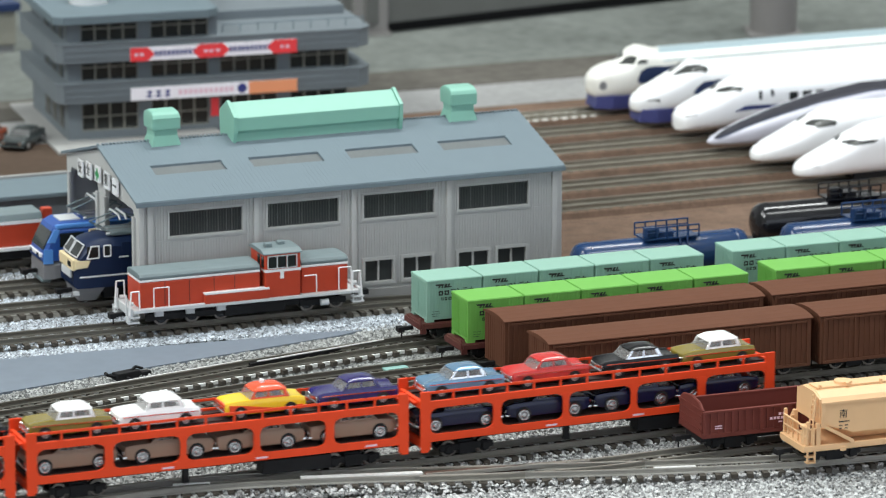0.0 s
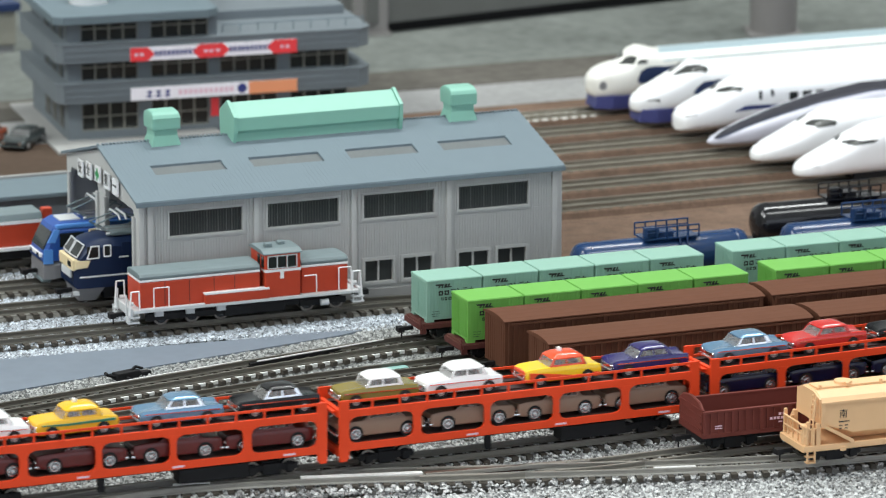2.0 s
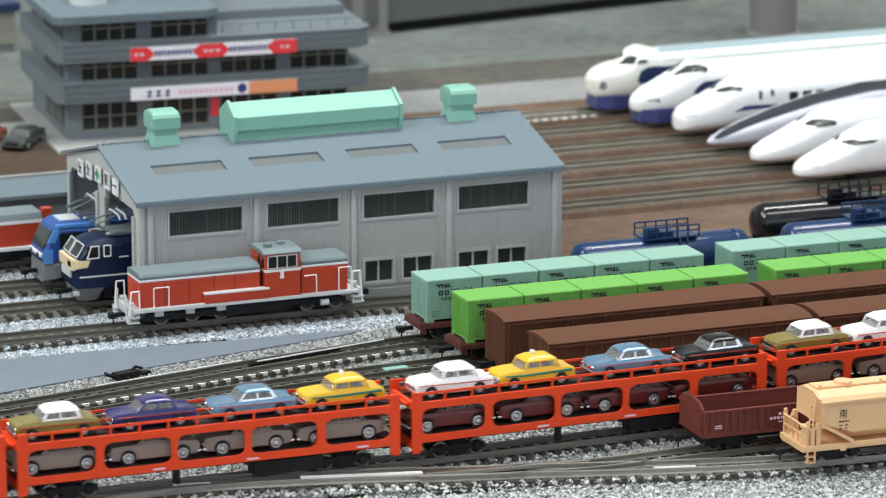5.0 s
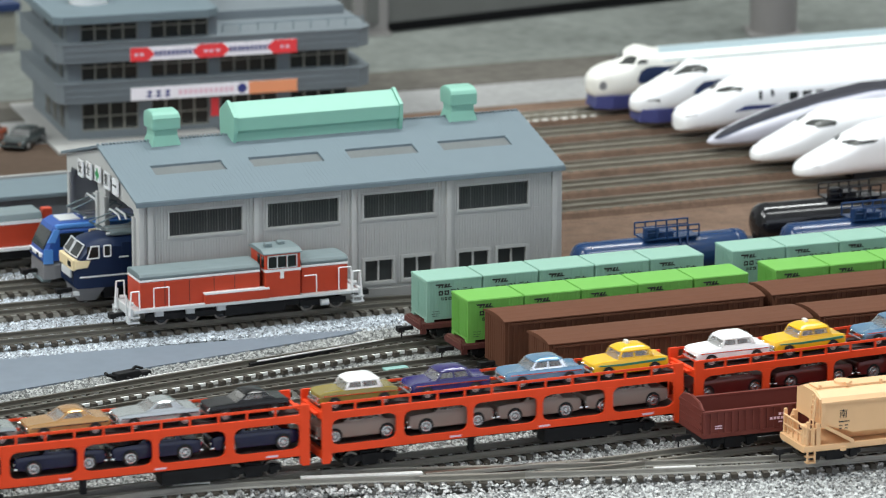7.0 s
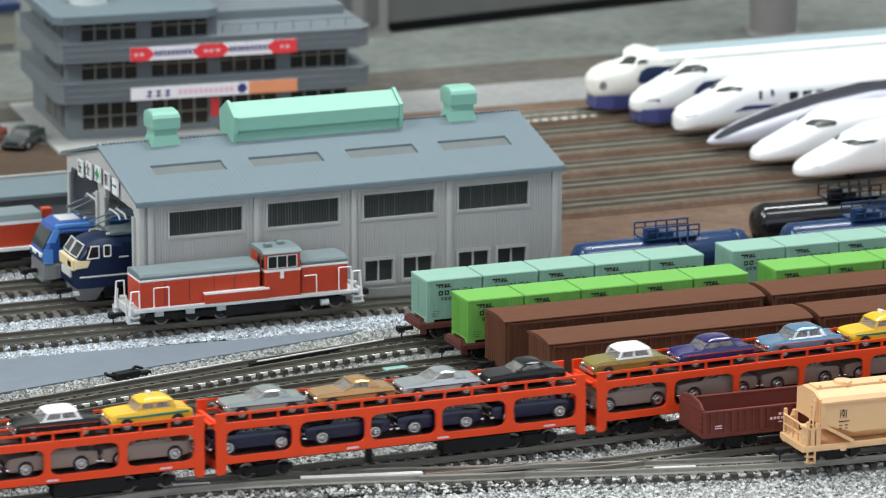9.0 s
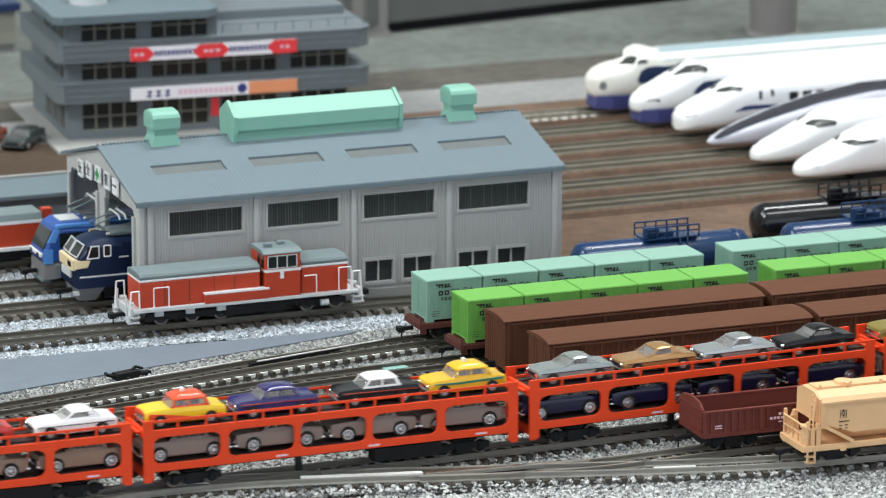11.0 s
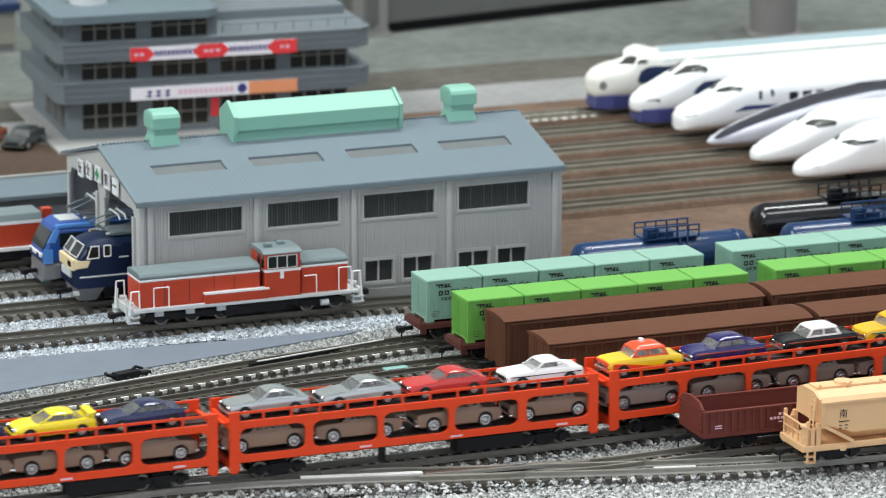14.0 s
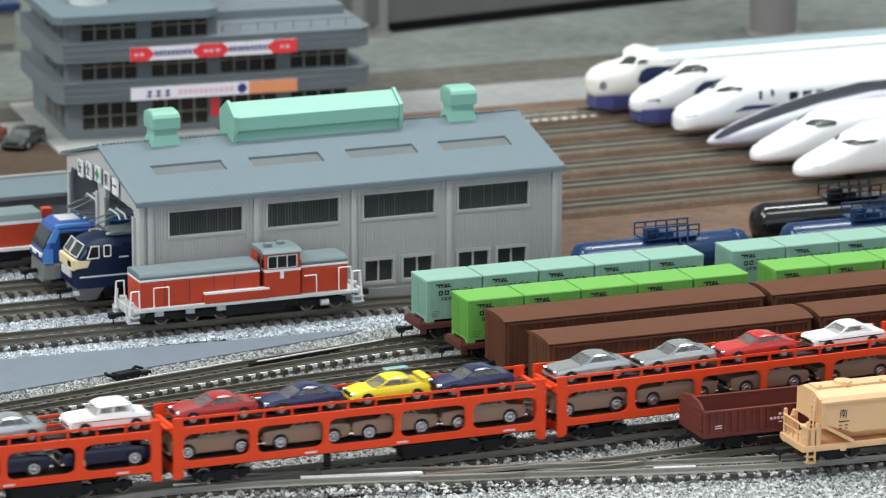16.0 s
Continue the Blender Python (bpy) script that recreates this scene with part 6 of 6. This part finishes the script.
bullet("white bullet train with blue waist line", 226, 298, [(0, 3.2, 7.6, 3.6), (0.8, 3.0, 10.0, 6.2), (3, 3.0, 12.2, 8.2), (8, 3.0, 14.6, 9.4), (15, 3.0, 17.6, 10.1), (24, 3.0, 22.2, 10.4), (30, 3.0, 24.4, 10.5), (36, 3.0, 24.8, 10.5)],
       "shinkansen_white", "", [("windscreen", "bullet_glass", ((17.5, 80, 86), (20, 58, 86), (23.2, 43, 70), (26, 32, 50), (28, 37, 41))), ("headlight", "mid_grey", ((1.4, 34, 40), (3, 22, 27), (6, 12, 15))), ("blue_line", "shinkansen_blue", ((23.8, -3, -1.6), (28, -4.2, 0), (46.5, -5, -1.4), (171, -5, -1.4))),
        # The black strip runs along the lower flank behind the nose.
        ("door_window", "dark_glass", ((34.8, 3, 19), (36.2, 3, 19))), ("door_window", "dark_glass", ((40.4, 6, 20), (41.8, 6, 20))), ("dark_underside", "black", ((12, -62, -54), (20, -62, -42), (28, -62, -36), (171, -62, -36)))] + rows_of(49.2, 165, 6.5, 4.2, 0, 11))
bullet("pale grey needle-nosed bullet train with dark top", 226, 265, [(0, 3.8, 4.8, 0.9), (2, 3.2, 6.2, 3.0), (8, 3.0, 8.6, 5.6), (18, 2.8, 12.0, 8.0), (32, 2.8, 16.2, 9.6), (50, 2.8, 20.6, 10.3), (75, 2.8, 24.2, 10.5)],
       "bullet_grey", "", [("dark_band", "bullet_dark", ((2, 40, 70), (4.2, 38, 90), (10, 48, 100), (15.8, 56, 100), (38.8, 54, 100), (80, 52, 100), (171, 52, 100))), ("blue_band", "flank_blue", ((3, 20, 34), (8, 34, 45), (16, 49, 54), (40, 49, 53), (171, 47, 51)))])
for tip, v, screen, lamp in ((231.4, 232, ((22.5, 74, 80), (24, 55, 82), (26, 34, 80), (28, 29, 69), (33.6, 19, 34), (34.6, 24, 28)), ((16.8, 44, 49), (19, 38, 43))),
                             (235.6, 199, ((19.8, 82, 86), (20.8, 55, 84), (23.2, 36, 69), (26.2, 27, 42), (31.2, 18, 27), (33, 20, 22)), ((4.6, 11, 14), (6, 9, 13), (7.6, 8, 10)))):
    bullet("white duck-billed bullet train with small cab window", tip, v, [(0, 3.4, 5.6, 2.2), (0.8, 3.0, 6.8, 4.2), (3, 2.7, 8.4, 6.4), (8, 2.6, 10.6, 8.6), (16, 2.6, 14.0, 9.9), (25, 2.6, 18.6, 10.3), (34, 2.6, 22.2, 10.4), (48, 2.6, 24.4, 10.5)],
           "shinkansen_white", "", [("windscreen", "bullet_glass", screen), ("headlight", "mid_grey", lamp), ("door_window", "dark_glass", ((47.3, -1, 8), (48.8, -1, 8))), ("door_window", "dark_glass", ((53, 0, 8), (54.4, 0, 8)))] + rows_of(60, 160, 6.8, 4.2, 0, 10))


# ---- office building ----
def office():
    t = thing("office_building", "blue-grey three-storey model office with banners", "building", (-17.7, 400, -4.6), rz=-4.7)
    m = "office_grey"
    part("plinth", box(B(), -9, -22, 0, 142, 84, 1.4), "plinth", t, "pale concrete base slab", bevel=0.3)
    groups = [(6.1, 31.3), (37.2, 62.9), (68.2, 94.0), (99.8, 126)]

    def storey(name, z0, z1, w0, w1, x1, gr, rows=1, n=4):
        bm = B()
        s = part(name, box(bm, 0, 1.2, z0, x1, 75, z1), m, t)
        f = B()
        box(f, 0, 0, z0, x1, 1.2, w0)
        box(f, 0, 0, w1, x1, 1.2, z1)
        prev = 0
        for a, b in gr:
            box(f, prev, 0, w0, a, 1.2, w1)
            prev = b
        if prev < x1:
            box(f, prev, 0, w0, x1, 1.2, w1)
        part("front_wall", f, m, s)
        for a, b in gr:
            w = part("window", box(B(), a, 0.9, w0, b, 1.1, w1), "dark_glass", s, "dark four-light window")
            for k in range(n + 1):
                x = a + (b - a) * k / n
                part("mullion", box(B(), x - 0.4, 0.25, w0, x + 0.4, 0.85, w1), "office_frame", w)
            if rows == 1:
                part("door_pane", box(B(), b - (b - a) / n + 0.5, -0.04, w0 - 2.6, b - 0.4, 0.2, w0), "dark_glass", w, "dark balcony door")
            for k in range(rows):
                z = w0 + (w1 - w0) * (k + (0 if rows > 1 else 0.72)) / rows
                part("transom", box(B(), a, 0.3, z, b, 0.8, z + 0.6), "office_frame", w)
        for k in range(3):
            y = 8 + 14 * k
            w = part("side_window", box(B(), -0.2, y, w0, 0.3, y + 11, w1), "dark_glass", s)
            part("mullion", box(B(), -0.4, y + 5.2, w0, -0.19, y + 5.8, w1), "office_frame", w)
        return s
    storey("ground_storey", 1.4, 19, 5.0, 17.0, 126, groups, rows=2)
    storey("first_storey", 19, 38, 27.6, 34.8, 126, groups)
    storey("second_storey", 38, 54, 44.5, 52.0, 67, groups[:2])

    def parapet(z0, z1, x1, name):
        bm = B()
        pts = [(-5.5, 75), (-5.5, -0.5), (-3, -5.2), (x1 - 6, -5.2), (x1, 0.5), (x1, 75)]
        prism(bm, pts, "z", z0, z1)
        p = part(name, bm, m, t, bevel=0.3)
        for z in (z0 + 2.4, z0 + 5.2):
            part("groove_rail", box(B(), -2.5, -5.55, z, x1 - 7, -5.19, z + 0.7), m, p)
        part("coping", prism(B(), [(x + (0.4 if x > 0 else -0.4), y - (0.4 if y < 60 else -0.4)) for x, y in pts], "z", z1, z1 + 0.7), m, p)
        return p
    p1 = parapet(18.4, 26.6, 136, "balcony_band")
    p2 = parapet(36.2, 44.2, 136, "balcony_band")
    part("terrace_wall", box(B(), 68, 30, 44.9, 133, 74, 49), m, t, bevel=0.4)
    for y in (2, 60):
        rl = B()
        rod(rl, (70, y, 48.5), (134, y, 48.5), 0.25)
        for k in range(9):
            rod(rl, (70 + 8 * k, y, 44), (70 + 8 * k, y, 48.5), 0.25)
        part("terrace_rail", rl, "office_roof", t)
    roof = part("roof_slab", prism(B(), [(-7, 78), (-7, -3), (-3, -6.5), (62, -6.5), (67, -2), (67, 78)], "z", 53.6, 57.4), "office_roof", t, "flat overhanging roof slab", bevel=0.4)
    part("roof_drum", rod(B(), (15, 24, 57.4), (15, 24, 63), 8.5, 28), "pale_grey", roof, "pale round roof tank", smooth=True)
    part("stair_house", box(B(), 40, 30, 57.4, 64, 60, 70), m, roof, bevel=0.4)
    y = -5.6
    bn = part("banner", box(B(), 26.6, y - 0.5, 36.0, 101.5, y - 0.05, 42.0), "banner_white", t, "red and white slogan banner")
    y2 = y - 0.5
    pan = B()
    for a, b, c, d in ((26.6, 34.5, 0, 3), (57.5, 68.0, -3, 3), (91.0, 101.5, -3, 0)):
        prism(pan, [(a + 0.0, 36.0), (b, 36.0), (b + (d if d else 0), 39.0), (b, 42.0), (a, 42.0), (a + (c if c else 0), 39.0)], "y", y2 - 0.12, y2)
    part("red_panel", pan, "banner_red", bn)
    for x in [36.5 + 1.9 * i for i in range(10)] + [70 + 1.9 * i for i in range(10)]:
        part("letter_stroke", box(B(), x + 1.0, y2 - 0.1, 38.0, x + 2.3, y2, 40.2), "navy_ink", bn)
    for x in (28.5, 31, 59.5, 62, 65, 94, 96.5):
        part("letter_stroke", box(B(), x, y2 - 0.2, 38.3, x + 1.6, y2 - 0.121, 39.6), "banner_pink", bn)
    bn = part("banner", box(B(), 26.6, y - 0.5, 18.6, 101.5, y - 0.05, 24.2), "banner_white", t, "white and orange advertising banner")
    part("orange_panel", box(B(), 79.6, y2 - 0.12, 18.6, 101.5, y2, 24.2), "banner_orange", bn)
    part("emblem", rod(B(), (76.5, y2 - 0.1, 21.4), (76.5, y2, 21.4), 2.1, 20), "navy_ink", bn)
    for x in (33.5, 37.6, 41.7):
        bm = B()
        box(bm, x, y2 - 0.1, 19.8, x + 2.6, y2, 20.6)
        box(bm, x + 0.4, y2 - 0.1, 21.6, x + 2.4, y2, 22.6)
        box(bm, x + 1.0, y2 - 0.1, 20.6, x + 1.7, y2, 21.6)
        part("letter_stroke", bm, "navy_ink", bn)
    for x in [48 + 2.3 * i for i in range(11)]:
        part("letter_stroke", box(B(), x, y2 - 0.1, 20.2, x + 1.6, y2, 22.4), "banner_pink", bn)
    part("entrance_sign", box(B(), 63.8, -0.6, 8.5, 67.4, -0.05, 16.5), "banner_red", t, "small red sign beside the door")
    part("entrance_step", box(B(), 40, -9, 1.4, 66, 0, 3.0), "plinth", t)


office()

for kind, u, v, rz in ((("dark grey metallic parked coupe beside the office", "car_slate", None, "sports"), -37, 404, -38), (("dull orange parked coupe beside the office", "car_rust", None, "sports"), -52, 411, -38)):
    c = motor_car(*kind)
    tagged(c, group="parked cars")
    c.matrix_basis = mm(u, v, -4.5, 0, 0, rz + 90)


# ---- far structures ----
def far_structures():
    t = thing("station_platform", "grey concrete platform edge under the viaduct", "platform", (201, 577, -4.4), rz=9)
    part("platform_slab", box(B(), -14, 0, 5.5, 900, 160, 34), "viaduct", t, bevel=0.6)
    # Black box stands in for the shadow beneath the overhanging slab.
    part("slab_shadow", box(B(), -10, 5, 0, 900, 155, 5.5), "black", t)
    for u, v, w, h in ((189.5, 577, 17, 120), (371, 501, 23, 120)):
        p = thing("viaduct_pier", "tall grey concrete viaduct pier", "pier", (u, v, -4.4), rz=-18, group="viaduct piers")
        if w > 20:
            part("shaft", rod(B(), (0, w / 2, 0), (0, w / 2, h), w / 2, 36), "pier", p, smooth=True)
        else:
            part("shaft", box(B(), -w / 2, 0, 0, w / 2, w, h), "pier", p, bevel=1.2)
        part("footing", box(B(), -w / 2 - 1.5, -1.5, 0, w / 2 + 1.5, w + 1.5, 1.2), "pier", p)
    t = thing("far_building", "blurred beige building with a dark roof across the road", "building", (-40, 602, -4.4))
    part("wall", box(B(), -120, 0, 3.5, 58, 60, 20), "far_beige", t, bevel=0.4)
    part("plinth", box(B(), -119, 1, 0, 57, 59, 3.5), "mid_grey", t)
    part("roof", box(B(), -122, -2, 20, 60, 62, 24), "flank_blue", t, bevel=0.4)
    t = thing("low_wall", "low pale concrete kerb along the road", "wall", (-160, 520, -4.4))
    part("kerb", box(B(), -300, 0, 0, 120, 14, 6), "pale_sand", t, bevel=0.5)


far_structures()


# ---- small things on the ground ----
def point_machine():
    t = thing("point_machine", "small black switch machine beside the turnout", "switch machine", (-110, 25.5, -5.2), rz=17)
    part("motor_box", box(B(), -6, -2, 0, 4, 2, 3.4), "black", t, bevel=0.5)
    part("lever_box", box(B(), 4, -1.4, 0, 9, 1.4, 2.2), "black", t, bevel=0.3)
    part("throw_rod", rod(B(), (-2, -2, 1.4), (-2, -9, 1.4), 0.5), "black", t)
    part("lever", bar(B(), [(-6, 0, 2), (-9, 0, 3.2), (-9, 1.5, 3.6)], 0.6), "black", t)
    part("lever", bar(B(), [(1, 0, 3.2), (3, 0, 4.4), (6, 0, 3.2)], 0.5), "black", t)
    t = thing("teal_plate", "small teal plastic plate lying between rails", "plate", (-21, -6.8, -2.0), rz=4)
    part("plate", box(B(), -4.6, -2.2, 0, 4.6, 2.2, 0.8), "teal", t, bevel=0.3)
    bars(t, [(-3.4, 0.25, 1.6, 0.4), (-1.0, 0.25, 1.6, 0.4), (1.4, 0.25, 1.6, 0.4)], "ink", -2.2)
    t = thing("turnout_blades", "polished switch blades of the front turnout", "turnout", (-92, -128.6, 0), rz=-13.2)
    # Blade colour is near-white to carry the steel's highlight.
    for a, b, y in ((-8, 32, -1.1), (-8, 32, 0.3), (-50, -38, -2.0), (108, 122, -6.0)):
        part("blade", box(B(), a, y - 0.45, -0.5, b, y + 0.45, 0.25), "blade_glint", t, "steel switch blade with its glint painted near-white")
    part("frog_plate", prism(B(), [(33, -1.2), (89, 6.6), (89, 8.2), (33, 1.2)], "z", -2.0, -0.1), "rust", t, "rusty dark frog plate")
    part("blade", prism(B(), [(33, -2.0), (89, 5.8), (89, 6.4), (33, -1.4)], "z", -1.2, 0.02), "front_rail", t)
    part("filler_plate", box(B(), 40, -3.4, -2.6, 92, 0.2, -1.2), "front_bed", t)
    t = thing("turnout_blades", "polished switch blades of the middle turnout", "turnout", (-128, 1.2, 0), rz=12.5)
    for a, b, y in ((0, 60, 3.4), (64, 118, -0.4)):
        part("blade", box(B(), a, y - 0.26, -0.35, b, y + 0.26, 0.03), "blade_glint", t, "steel switch blade with its glint painted near-white")
    part("filler_plate", box(B(), 62, 0.6, -2.6, 100, 5.0, -1.0), "black", t)


point_machine()


# ---- room ----
def room():
    # Unseen shell that bounces light; south side left open for frontal sky light.
    for name, b in (("floor", (-3.2, -3.4, -0.86, 3.2, 2.4, -0.8)), ("ceiling", (-3.2, -3.4, 2.0, 3.2, 2.4, 2.06)), ("wall_north", (-3.2, 2.34, -0.8, 3.2, 2.4, 2.0)),
                    ("wall_east", (3.14, -3.4, -0.8, 3.2, 2.34, 2.0)), ("wall_west", (-3.2, -3.4, -0.8, -3.14, 2.34, 2.0))):
        o = part(name, box(B(), *[c * 1000 for c in b]), "room_wall")
        tagged(o, "unseen pale room shell " + name.split("_")[0], name.split("_")[0], kind="structure")
    t = thing("layout_table", "dark wooden table that carries the model layout", "table", (0, 370, -800))
    for x in (-2200, 2200):
        for y in (-880, 880):
            part("table_leg", box(B(), x - 40, y - 40, 0, x + 40, y + 40, 760), "black", t)


room()
def motions():
    """The train rolls along its line; each wagon and each car on it is keyed for the whole clip."""
    for ob, i, local in carried:
        rows = []
        for t, s in S_ROWS:
            u = s - i * PITCH + MID
            a = math.degrees(math.atan2(line_v(u + 45) - line_v(u - 45), 90))
            rows.append((t, mm(u, line_v(u), 0, 0, 0, a) @ local))
        walk(ob, rows)


motions()
